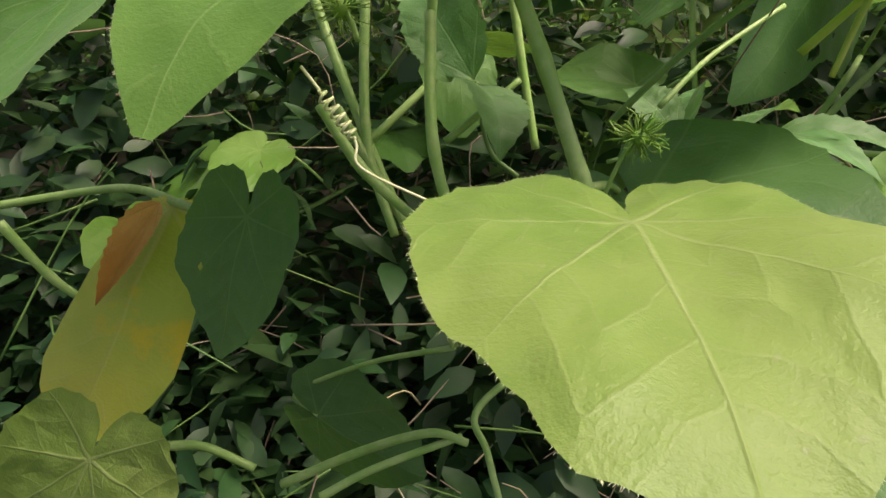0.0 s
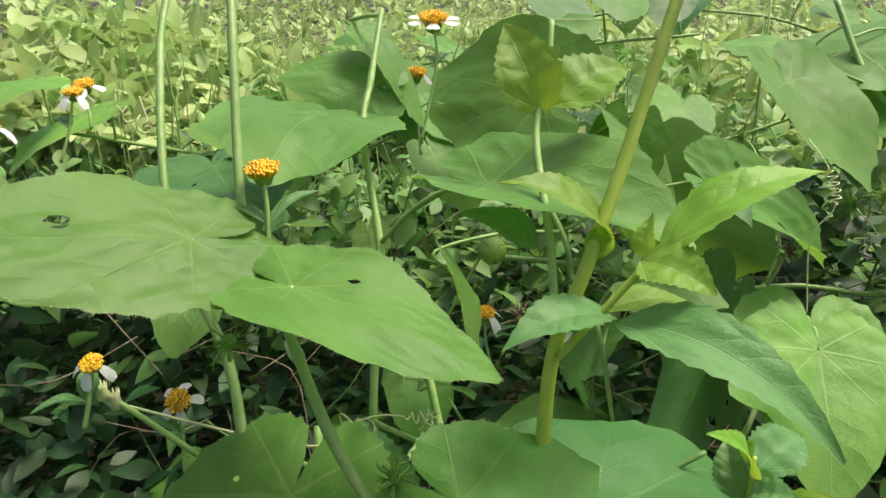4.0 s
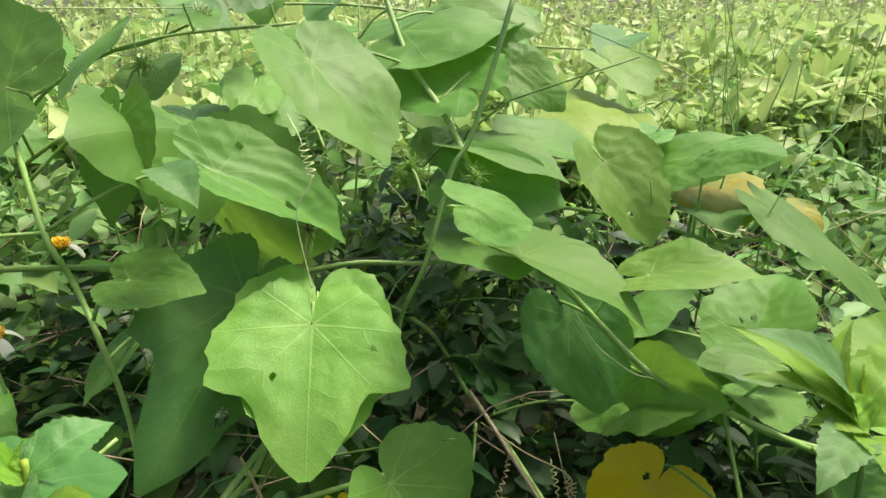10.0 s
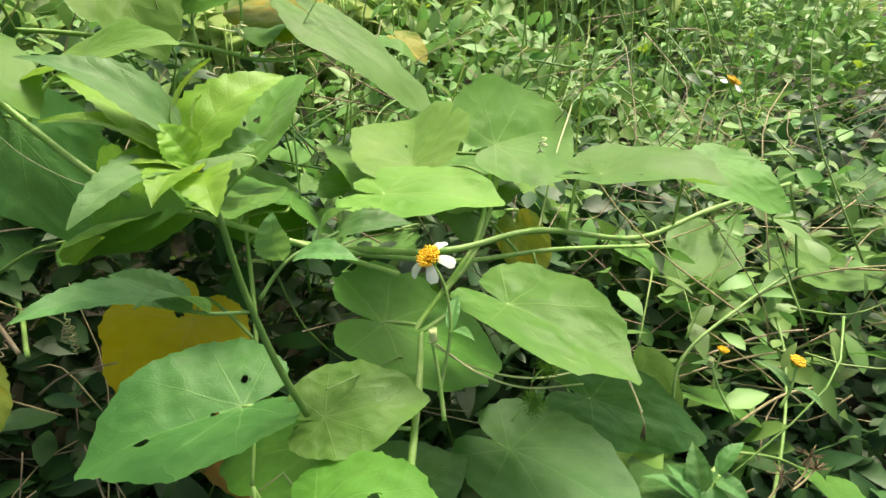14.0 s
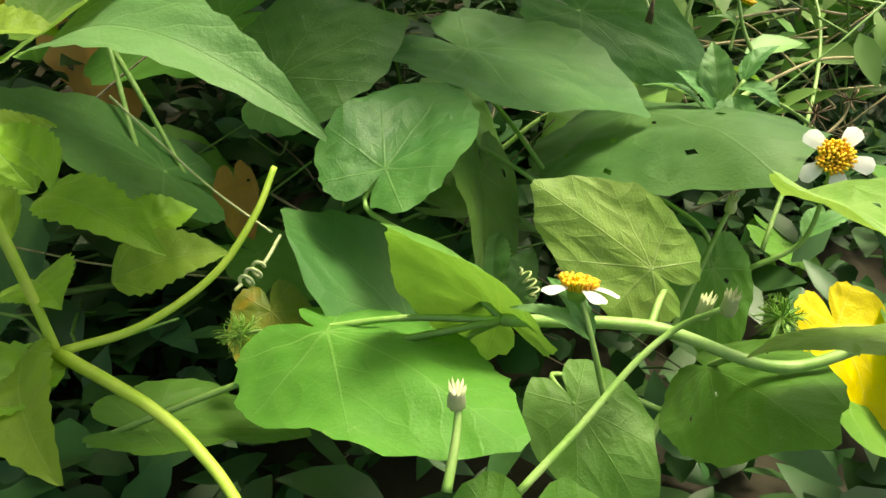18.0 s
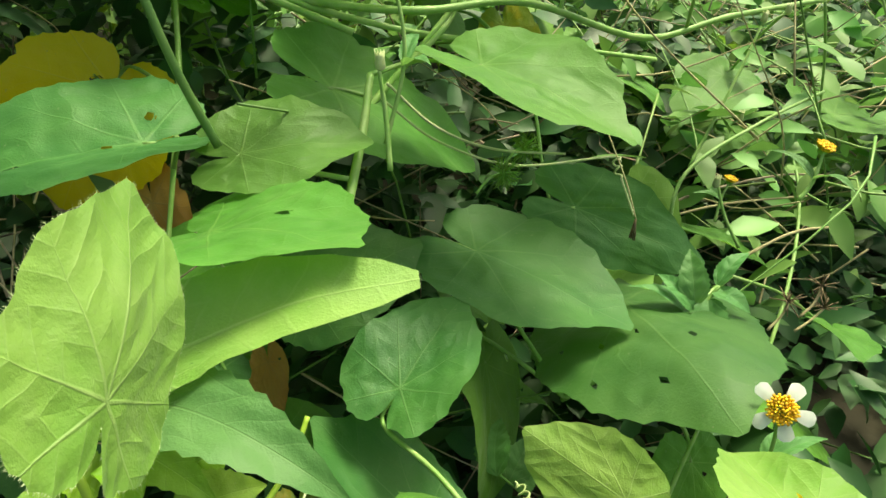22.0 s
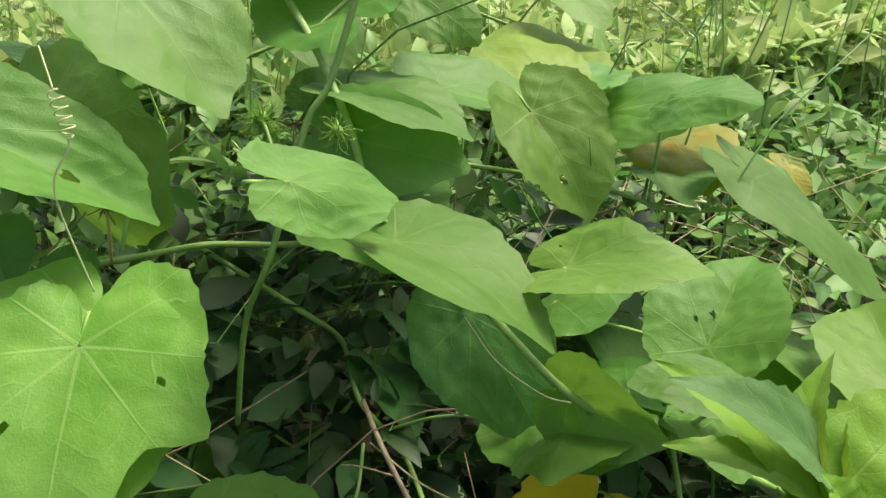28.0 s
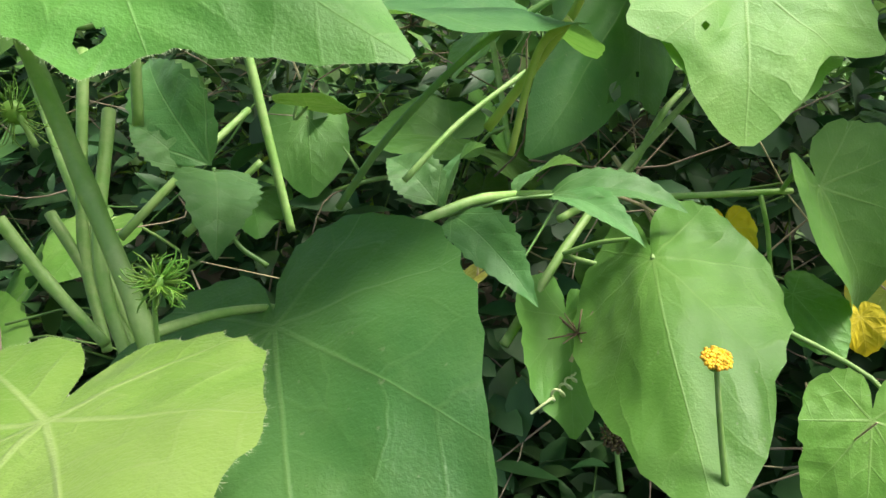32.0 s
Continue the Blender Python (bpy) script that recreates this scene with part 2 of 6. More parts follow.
HAIR = plain_material("leaf_hair", rgb(0.42, 0.52, 0.25), rgb(0.5, 0.56, 0.32), 50, 0.5, 0.0002)
BRACT = plain_material("fruit_bract", rgb(0.16, 0.34, 0.04), rgb(0.22, 0.38, 0.06), 90, 0.5, 0.0002, through=0.2)
FRUIT = plain_material("fruit_skin", rgb(0.22, 0.36, 0.06), rgb(0.28, 0.40, 0.09), 200, 0.4, 0.0004)
PETAL = plain_material("white_petal", rgb(0.80, 0.80, 0.78), rgb(0.74, 0.75, 0.72), 300, 0.6, 0.0004, through=0.3, random_value=0.05)
FLORET = plain_material("orange_floret", rgb(0.76, 0.42, 0.015), rgb(0.82, 0.54, 0.03), 900, 0.6, 0.0004, random_value=0.2)
BURR = plain_material("dry_burr", rgb(0.10, 0.065, 0.04), rgb(0.19, 0.13, 0.07), 300, 0.8, 0.0004)
SOIL = plain_material("soil", rgb(0.030, 0.026, 0.016), rgb(0.055, 0.045, 0.028), 9, 0.95, 0.01, random_value=0.0)
# Green darkened to carry the deep shade beneath the vines.
SHADED_UNDER = plain_material("shaded_undergrowth_leaf", rgb(0.028, 0.085, 0.022), rgb(0.050, 0.130, 0.034), 14, 0.5, 0.0008, through=0.18, random_value=0.35)
# Paler than real leaves: distant haze and sun glare are mixed into this green.
HAZY_MEADOW = plain_material("hazy_meadow_leaf", rgb(0.29, 0.42, 0.13), rgb(0.40, 0.49, 0.20), 5, 0.55, 0.001, through=0.35, random_value=0.35)
THICKET = plain_material("weed_thicket_leaf", rgb(0.12, 0.26, 0.055), rgb(0.19, 0.33, 0.09), 9, 0.5, 0.0008, through=0.3, random_value=0.4)
LITTER = plain_material("leaf_litter", rgb(0.16, 0.105, 0.06), rgb(0.26, 0.19, 0.11), 30, 0.85, 0.001, random_value=0.4)


# ---------------------------------------------------------------- building blocks
def thing(name, label, category, base=(0, 0, 0), group="", kind=""):
    e = new(name)
    e.location = base
    e.empty_display_size = 0.01
    return tagged(e, label, category, group, kind)


def link(name, verts, faces, material, parent=None, label="", uvs=None, smooth=True):
    """One mesh object; verts in world space when it has no parent, else moved into the parent's space."""
    me = bpy.data.meshes.new(name)
    me.from_pydata([tuple(v) for v in verts], [], faces)
    if uvs is not None:
        layer = me.uv_layers.new(name="UVMap")
        index = np.empty(len(me.loops), dtype=np.int32)
        me.loops.foreach_get("vertex_index", index)
        layer.data.foreach_set("uv", np.asarray(uvs, dtype=np.float32)[index].ravel())
    if smooth:
        me.polygons.foreach_set("use_smooth", [True] * len(me.polygons))
    me.materials.append(material)
    me.update()
    ob = new(name, me)
    if parent is not None:
        ob.parent = parent
        root = parent
        off = Vector(root.location)
        while root.parent is not None:
            root = root.parent
            off = off + Vector(root.location)
        ob.location = -off
    if label:
        ob["label"] = label
    return ob


def spline(points, per=8):
    """Catmull-Rom points through the given ones."""
    p = [np.asarray(q, float) for q in points]
    if len(p) == 2:
        return [p[0] + (p[1] - p[0]) * k / per for k in range(per + 1)]
    p = [2 * p[0] - p[1]] + p + [2 * p[-1] - p[-2]]
    out = []
    for a, b, c, d in zip(p, p[1:], p[2:], p[3:]):
        for k in range(per):
            s = k / per
            out.append(0.5 * (2 * b + (c - a) * s + (2 * a - 5 * b + 4 * c - d) * s * s + (3 * b - a - 3 * c + d) * s**3))
    out.append(p[-2])
    return out


def tube_data(points, r0, r1, sides=7, knots=(), first=0):
    """Verts and faces of a tapering tube with swollen knots at the given shares of its length."""
    pts = np.array(points)
    n = len(pts)
    tangent = np.gradient(pts, axis=0)
    tangent /= np.linalg.norm(tangent, axis=1)[:, None] + 1e-12
    side = np.cross(tangent[0], (0.31, 0.2, 0.93))
    verts, faces = [], []
    for k in range(n):
        side = side - tangent[k] * (side @ tangent[k])
        side /= np.linalg.norm(side) + 1e-12
        up = np.cross(tangent[k], side)
        s = k / (n - 1)
        r = r0 + (r1 - r0) * s
        for q in knots:
            r *= 1 + 0.14 * math.exp(-(((s - q) * n / 1.2) ** 2))
        for j in range(sides):
            a = 2 * math.pi * j / sides
            verts.append(pts[k] + r * (math.cos(a) * side + math.sin(a) * up))
    for k in range(n - 1):
        for j in range(sides):
            a, b = k * sides + j, k * sides + (j + 1) % sides
            faces.append((first + a, first + b, first + b + sides, first + a + sides))
    faces.append(tuple(first + j for j in reversed(range(sides))))
    faces.append(tuple(first + (n - 1) * sides + j for j in range(sides)))
    return verts, faces


def tube(name, points, r0, r1, material, parent, label="", sides=7, per=8, knots=(), hairs=0):
    pts = spline(points, per)
    verts, faces = tube_data(pts, r0, r1, sides, knots)
    if hairs:
        rng = random.Random(len(pts) * 7 + int(abs(points[0][0]) * 1e4))
        arr = np.array(pts)
        for _ in range(hairs):
            k = rng.randrange(1, len(pts) - 1)
            way = arr[k + 1] - arr[k]
            way /= np.linalg.norm(way) + 1e-12
            out = np.cross(way, [rng.gauss(0, 1) for _ in range(3)])
            out /= np.linalg.norm(out) + 1e-12
            base = arr[k] + way * rng.uniform(-0.002, 0.002)
            r = r0 + (r1 - r0) * k / len(pts)
            side = np.cross(way, out) * 0.00006
            i = len(verts)
            verts += [base + out * r * 0.8 + side, base + out * r * 0.8 - side, base + out * (r + rng.uniform(0.0004, 0.0011))]
            faces.append((i, i + 1, i + 2))
    return link(name, verts, faces, material, parent, label)


OUTLINES = {
    "heart": [(0, 1), (3, 0.95), (8, 0.895), (16, 0.85), (26, 0.8), (38, 0.745), (52, 0.7), (68, 0.655), (84, 0.61), (102, 0.56), (120, 0.5), (138, 0.435), (152, 0.375), (163, 0.305), (171, 0.22), (177, 0.11), (180, 0.03)],
    "trilobe": [(0, 1), (3, 0.94), (8, 0.875), (14, 0.8), (22, 0.7), (30, 0.635), (36, 0.615), (42, 0.635), (48, 0.685), (52, 0.72), (55, 0.715), (60, 0.66), (68, 0.615), (80, 0.56), (95, 0.5), (112, 0.44), (130, 0.4), (148, 0.365), (162, 0.31), (171, 0.23), (177, 0.11), (180, 0.03)],
    "spatula": [(0, 1), (4, 0.95), (9, 0.9), (15, 0.82), (20, 0.7), (24, 0.55), (30, 0.4), (40, 0.28), (60, 0.18), (90, 0.12), (130, 0.08), (160, 0.05), (180, 0.02)],
    "lobed": [(0, 1.0), (3, 0.94), (8, 0.875), (16, 0.81), (26, 0.765), (36, 0.75), (44, 0.765), (49, 0.79), (52, 0.78), (57, 0.735), (68, 0.70), (84, 0.665), (102, 0.635), (120, 0.60), (138, 0.55), (152, 0.48), (163, 0.39), (171, 0.28), (177, 0.12), (180, 0.03)],
    "narrow": [(0, 1.0), (5, 0.9), (10, 0.75), (16, 0.6), (24, 0.47), (36, 0.36), (52, 0.28), (75, 0.23), (100, 0.19), (130, 0.14), (160, 0.08), (180, 0.02)],
}
SEEDS = iter(range(1, 100000))


def heart_leaf(parent, base, turn, length, width, fold=0.0, shape="heart", look="green", holes=(), arch=None, hairs=0, joint=None, rings=15, spokes=84, whole=False):
    """A vine leaf whose blade meets its stalk at base: y runs along the midrib to the tip, z is the upper face."""
    rng = random.Random(next(SEEDS))
    if holes and rings == 15:
        rings, spokes = 26, 132
    table = OUTLINES[shape]
    deg, rad = [a for a, _ in table], [r for _, r in table]
    theta = np.linspace(-180, 180, spokes + 1)[:-1] + 180.0 / spokes
    edge = np.interp(np.abs(theta), deg, rad)
    ph = [rng.uniform(0, 6.28) for _ in range(6)]
    t = np.radians(theta)
    lop = rng.uniform(-0.05, 0.05)
    body = np.clip(1 - np.abs(theta) / 22, 0, 1)
    edge = edge * (1 + (1 - body) * (0.028 * np.sin(5 * t + ph[0]) + 0.016 * np.sin(11 * t + ph[1]) + 0.009 * np.sin(23 * t + ph[2]) + lop * np.sin(t)))
    edge += 0.006 * np.sign(np.sin(np.arange(spokes) * 2.09)) * (1 - body)
    for _ in range(rng.choice((0, 1, 1, 2))):
        bite, size = rng.uniform(-150, 150), rng.uniform(0.02, 0.055)
        if abs(bite) > 25:
            edge -= size * np.exp(-(((theta - bite) / rng.uniform(3, 7)) ** 2))
    half = np.max(np.abs(edge * np.sin(t)))
    share = (np.arange(1, rings + 1) / rings) ** 0.9
    rr = share[:, None] * edge[None, :]
    u, v = rr * np.sin(t)[None, :], rr * np.cos(t)[None, :]
    u, v = np.r_[0.0, u.ravel()], np.r_[0.0, v.ravel()]
    x, y = u * (width / 2) / half, v * length
    if arch is None:
        arch = rng.uniform(0.02, 0.11)
    soft = np.sqrt(u * u + 0.002) - math.sqrt(0.002)
    z = math.tan(radians(fold)) * soft * (width / 2) / half
    s = np.clip(v, -0.6, 1.0)
    z = z + length * arch * 4 * np.where(s > 0, s * (1 - s), s * 0.6)
    radius = np.hypot(u, v)
    z = z + length * radius**2 * (0.055 * np.sin(2 * np.arctan2(u, v) + ph[3]) + 0.04 * np.sin(5 * np.arctan2(u, v) + ph[4]))
    z = z + length * 0.02 * radius * np.sin(9 * radius + ph[5] + 2 * np.abs(np.arctan2(u, v)))
    vein_angles = np.radians(np.array([-126, -82, -40, 0, 40, 82, 126]))
    around = np.arctan2(u, v)
    gap = np.min(np.abs(around[:, None] - vein_angles[None, :]), axis=1)
    z = z + length * 0.06 * np.clip(radius, 0, 0.5) * np.clip(gap, 0, 0.35)
    z = z + np.array([length * 0.012 * noise.noise(Vector((a * 9 + ph[0], b * 9, ph[1]))) for a, b in zip(u, v)])
    place = pose(*base, *turn)
    rot, loc = np.array(place.to_3x3()), np.array(place.translation)
    verts = np.stack([x, y, z], 1) @ rot.T + loc
    faces = [(0, 1 + j, 1 + (j + 1) % spokes) for j in range(spokes)]
    for k in range(rings - 1):
        a, b = 1 + k * spokes, 1 + (k + 1) * spokes
        faces += [(a + j, b + j, b + (j + 1) % spokes, a + (j + 1) % spokes) for j in range(spokes)]
    spots = list(holes)
    for _ in range(0 if whole else rng.choice((0, 0, 1, 2))):
        q, w = rng.uniform(-2.4, 2.4), rng.uniform(0.15, 0.5)
        spots.append((w * math.sin(q), w * math.cos(q), rng.uniform(0.006, 0.016)))
    if spots:
        xs, ys = x / length, y / length
        keep = []
        for f in faces:
            cx, cy = sum(xs[i] for i in f) / len(f), sum(ys[i] for i in f) / len(f)
            hit = any(math.hypot(cx - hx, (cy - hy) * 0.75) < r * (1 + 0.4 * math.sin(5 * math.atan2(cy - hy, cx - hx))) for hx, hy, r in spots)
            if not hit:
                keep.append(f)
        faces = keep
        for hx, hy, r in spots:
            dx, dy = x / length - hx, y / length - hy
            d = np.hypot(dx, dy) + 1e-9
            near = d < 2.4 * r
            grow = np.where(near, (r + d * (1.4 / 2.4)) / d - 1.0, 0.0) * length
            verts = verts + (dx * grow)[:, None] * rot[:, 0][None, :] + (dy * grow)[:, None] * rot[:, 1][None, :]
    verts = list(verts)
    uvs = list(np.stack([u, v], 1))
    if joint is not None:
        a, b = np.array(joint), np.array(base)
        span = b - a
        reach = np.linalg.norm(span)
        last = b - rot[:, 1] * min(0.016, 0.4 * reach) - rot[:, 2] * min(0.006, 0.2 * reach)
        pts = [a, a + (last - a) * 0.5 + np.array((0, 0, 0.06 * reach)), last, b - rot[:, 2] * 0.0006]
        tube("petiole", pts, 0.0013, 0.00095, STEM, parent, per=5, sides=6, hairs=50 if hairs else 0)
    ob = link("leaf", verts, faces, LOOKS[look], parent, LEAF_LABELS.get(look, ""), uvs)
    if hairs:
        spikes, tris = [], []
        rim = [np.asarray(verts[1 + (rings - 1) * spokes + j]) for j in range(spokes)]
        for j in range(spokes):
            p, q = rim[j], rim[(j + 1) % spokes]
            for _ in range(8):
                b0 = p + (q - p) * rng.random()
                out = b0 - loc
                out = out / (np.linalg.norm(out) + 1e-9) + np.array([rng.gauss(0, 0.35) for _ in range(3)])
                tip = b0 + out * rng.uniform(0.0003, 0.0009)
                w = (q - p) / (np.linalg.norm(q - p) + 1e-9) * 0.000045
                i = len(spikes)
                spikes += [b0 - w, b0 + w, tip]
                tris.append((i, i + 1, i + 2))
        fringe = link("hair_fringe", spikes, tris, HAIR, ob, "pale fringe of fine hairs")
        fringe.location = (0, 0, 0)
    return ob


LEAF_LABELS = {"yellow": "bright yellow ageing leaf", "autumn": "leaf turning yellow", "dying": "half-yellow dying leaf", "brown": "withered brown leaf", "lime": "pale lime-green young leaf"}


def blade_data(base, tip, width, bank, rng, teeth=11, bend=0.16, fold=14.0):
    """A toothed lance-shaped leaf from base to tip, bending over; bank turns it about its midrib (degrees)."""
    a, b = np.array(base, float), np.array(tip, float)
    way = b - a
    length = np.linalg.norm(way)
    way /= length
    across = np.cross(way, (0.02, 0.03, 1.0))
    across /= np.linalg.norm(across) + 1e-9
    up = np.cross(across, way)
    c, s = math.cos(radians(bank)), math.sin(radians(bank))
    across, up = c * across + s * up, c * up - s * across
    rows = teeth * 2
    verts, faces, uvs = [], [], []
    cols = (-1.0, -0.66, -0.33, 0.0, 0.33, 0.66, 1.0)
    ph = rng.uniform(0, 6.28)
    for k in range(rows + 1):
        q = k / rows
        w = (math.sin(math.pi * q**0.72) ** 0.85) * (1 - 0.15 * q) if 0 < q < 1 else 0.0
        w = max(w, 0.03)
        if 0.12 < q < 0.97:
            w *= 1.07 if k % 2 else 0.95
        mid = a + way * length * q + up * length * bend * 4 * q * (1 - q)
        for u in cols:
            off = u * w * width / 2
            lift = abs(off) * math.tan(radians(fold)) + 0.03 * width * math.sin(9 * q + ph + (2 if u > 0 else 0)) * abs(u)
            lift -= 0.04 * width * math.cos(q * rows * 1.2) * (1 - abs(u)) * (1 if u else 0)
            verts.append(mid + across * off + up * lift)
            uvs.append((u * w * 0.3, q))
    n = len(cols)
    for k in range(rows):
        for j in range(n - 1):
            i = k * n + j
            faces.append((i, i + 1, i + n + 1, i + n))
    return verts, faces, uvs


def blade(parent, base, tip, width, bank=0.0, look="weed", bend=0.14, fold=14.0, label=""):
    rng = random.Random(next(SEEDS))
    verts, faces, uvs = blade_data(base, tip, width, bank, rng, bend=bend, fold=fold)
    return link("leaf", verts, faces, LOOKS[look], parent, label, uvs)


def vine(radius, points):
    v = thing("passion_vine", "hairy green passion vine climbing through the thicket", "vine", points[0], "passion vines")
    n = len(points)
    knots = [k / (n - 1) for k in range(1, n - 1)]
    tube("stem", points, radius, radius * 0.8, STEM, v, per=10, sides=9, knots=knots, hairs=45 * n)
    return v


# ---------------------------------------------------------------- ground
def ground_height(x, y):
    return 0.03 * math.sin(1.3 * x + 0.7) * math.sin(1.1 * y) + 0.012 * noise.noise(Vector((x * 3, y * 3, 0)))


def make_ground():
    verts, faces = [], []
    xs = [-400, -120, -40, -15, -6] + [-3 + 0.15 * k for k in range(54)] + [6, 9, 15, 40, 120, 400]
    ys = [-400, -120, -40, -15, -6, -3] + [-1.5 + 0.15 * k for k in range(60)] + [9, 14, 25, 60, 150, 400]
    for y in ys:
        for x in xs:
            verts.append((x, y, ground_height(x, y) if abs(x) < 20 and abs(y) < 20 else 0.0))
    w = len(xs)
    for j in range(len(ys) - 1):
        for i in range(w - 1):
            faces.append((j * w + i, j * w + i + 1, (j + 1) * w + i + 1, (j + 1) * w + i))
    tagged(link("ground", verts, faces, SOIL), "dark crumbly soil under the plants", "ground", kind="structure")


make_ground()


# ---------------------------------------------------------------- passion vines with their leaves
s1 = vine(0.0021, [(-0.022, 0.125, 0.419), (-0.027, 0.135, 0.429), (-0.038, 0.148, 0.453), (-0.051, 0.163, 0.480), (-0.053, 0.165, 0.494), (-0.073, 0.175, 0.526), (-0.098, 0.206, 0.564), (-0.112, 0.224, 0.579), (-0.122, 0.260, 0.641), (-0.132, 0.299, 0.693)])
s2 = vine(0.0020, [(-0.076, 0.245, 0.437), (-0.076, 0.272, 0.498), (-0.073, 0.285, 0.546), (-0.086, 0.326, 0.595), (-0.085, 0.351, 0.620), (-0.083, 0.384, 0.654)])
s3 = vine(0.0022, [(-0.116, 0.209, 0.493), (-0.128, 0.230, 0.523), (-0.160, 0.264, 0.567), (-0.180, 0.318, 0.634), (-0.185, 0.352, 0.671)])
s6 = vine(0.0022, [(-0.028, 0.458, 0.484), (0.038, 0.456, 0.478), (0.122, 0.453, 0.461), (0.164, 0.462, 0.458), (0.208, 0.467, 0.459), (0.258, 0.467, 0.453), (0.308, 0.480, 0.448)])
s7 = vine(0.0019, [(-0.005, 0.480, 0.564), (0.024, 0.407, 0.519), (0.033, 0.409, 0.486), (0.047, 0.384, 0.461), (0.056, 0.376, 0.417), (0.061, 0.360, 0.384)])
s8 = vine(0.0024, [(0.256, 0.586, 0.660), (0.268, 0.542, 0.602), (0.284, 0.493, 0.563), (0.296, 0.454, 0.522), (0.302, 0.420, 0.489), (0.336, 0.380, 0.458), (0.384, 0.338, 0.404), (0.434, 0.321, 0.377), (0.476, 0.305, 0.356), (0.530, 0.274, 0.331)])
s10 = vine(0.0020, [(0.190, 0.587, 0.410), (0.256, 0.502, 0.390), (0.284, 0.515, 0.352), (0.287, 0.448, 0.346), (0.311, 0.432, 0.310), (0.316, 0.352, 0.306)])
s11 = vine(0.0024, [(0.437, 0.372, 0.370), (0.470, 0.325, 0.353), (0.526, 0.290, 0.343), (0.571, 0.271, 0.339), (0.636, 0.263, 0.339), (0.733, 0.259, 0.309), (0.807, 0.252, 0.317), (0.904, 0.244, 0.322)])
s12 = vine(0.0020, [(0.479, 0.226, 0.276), (0.501, 0.243, 0.280), (0.536, 0.262, 0.297), (0.579, 0.272, 0.327), (0.598, 0.280, 0.344), (0.636, 0.317, 0.383)])
s16 = vine(0.0016, [(0.470, 0.401, 0.389), (0.445, 0.315, 0.313), (0.427, 0.275, 0.274), (0.411, 0.247, 0.237)])
s18 = vine(0.0021, [(-0.111, 0.234, 0.409), (-0.093, 0.219, 0.388), (-0.071, 0.200, 0.361), (-0.058, 0.186, 0.334)])
s20 = vine(0.0021, [(-0.074, 0.226, 0.448), (-0.068, 0.189, 0.413), (-0.054, 0.167, 0.381), (-0.047, 0.153, 0.355)])
s21 = vine(0.0021, [(0.082, 0.307, 0.368), (0.120, 0.355, 0.366), (0.142, 0.370, 0.398), (0.162, 0.403, 0.403)])
s22 = vine(0.0020, [(0.559, 0.266, 0.313), (0.589, 0.274, 0.331), (0.632, 0.309, 0.361), (0.652, 0.343, 0.392)])
s23 = vine(0.0020, [(0.580, 0.130, 0.163), (0.624, 0.129, 0.172), (0.672, 0.132, 0.187), (0.713, 0.138, 0.194)])
s24 = vine(0.0022, [(0.471, 0.159, 0.279), (0.496, 0.191, 0.306), (0.511, 0.212, 0.327)])
s25 = vine(0.0022, [(0.489, 0.063, 0.185), (0.524, 0.032, 0.190), (0.552, 0.003, 0.183), (0.579, -0.011, 0.193)])
s26 = vine(0.0020, [(-0.283, 0.236, 0.351), (-0.214, 0.239, 0.365), (-0.138, 0.161, 0.399)])
s27 = vine(0.0020, [(-0.235, 0.193, 0.370), (-0.221, 0.193, 0.347), (-0.208, 0.196, 0.331)])
s28 = vine(0.0022, [(-0.133, 0.282, 0.448), (-0.115, 0.256, 0.419), (-0.089, 0.223, 0.380), (-0.070, 0.202, 0.360), (-0.037, 0.179, 0.335)])
s29 = vine(0.0022, [(-0.111, 0.210, 0.418), (-0.095, 0.201, 0.399), (-0.072, 0.185, 0.387)])
s30 = vine(0.0022, [(-0.107, 0.277, 0.458), (-0.099, 0.230, 0.401), (-0.083, 0.200, 0.373)])
s31 = vine(0.0020, [(0.357, 0.550, 0.473), (0.391, 0.546, 0.468), (0.478, 0.515, 0.453), (0.522, 0.479, 0.441), (0.563, 0.453, 0.445)])
s32 = vine(0.0020, [(0.481, 0.297, 0.356), (0.522, 0.295, 0.339), (0.586, 0.284, 0.321), (0.673, 0.288, 0.304), (0.768, 0.276, 0.286)])
s33 = vine(0.0020, [(0.021, 0.242, 0.399), (0.046, 0.265, 0.398), (0.082, 0.295, 0.386), (0.130, 0.315, 0.375), (0.202, 0.337, 0.367)])
s34 = vine(0.0022, [(0.053, 0.246, 0.340), (0.082, 0.284, 0.365), (0.112, 0.320, 0.386), (0.158, 0.369, 0.411)])
s35 = vine(0.0020, [(-0.105, 0.261, 0.385), (-0.081, 0.285, 0.406), (-0.061, 0.317, 0.422)])
heart_leaf(s34, (0.167, 0.352, 0.466), (-45, -6, 174), 0.090, 0.111, fold=8, shape='trilobe', look='fresh', arch=0.05, joint=(0.158, 0.369, 0.411))
heart_leaf(s21, (0.171, 0.369, 0.466), (-41, -8, 175), 0.098, 0.100, fold=4, look='fresh', arch=0.05, joint=(0.162, 0.403, 0.403))
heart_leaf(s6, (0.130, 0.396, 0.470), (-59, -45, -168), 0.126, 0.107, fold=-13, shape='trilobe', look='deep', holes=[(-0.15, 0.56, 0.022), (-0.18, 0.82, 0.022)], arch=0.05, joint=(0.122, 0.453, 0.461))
heart_leaf(s7, (0.071, 0.375, 0.496), (-7, 29, -122), 0.050, 0.048, fold=17, arch=0.05, joint=(0.044, 0.390, 0.467))
heart_leaf(s7, (0.122, 0.411, 0.546), (-38, 24, -106), 0.093, 0.075, fold=20, holes=[(0.0, 0.51, 0.022)], arch=0.05, joint=(0.024, 0.407, 0.519))
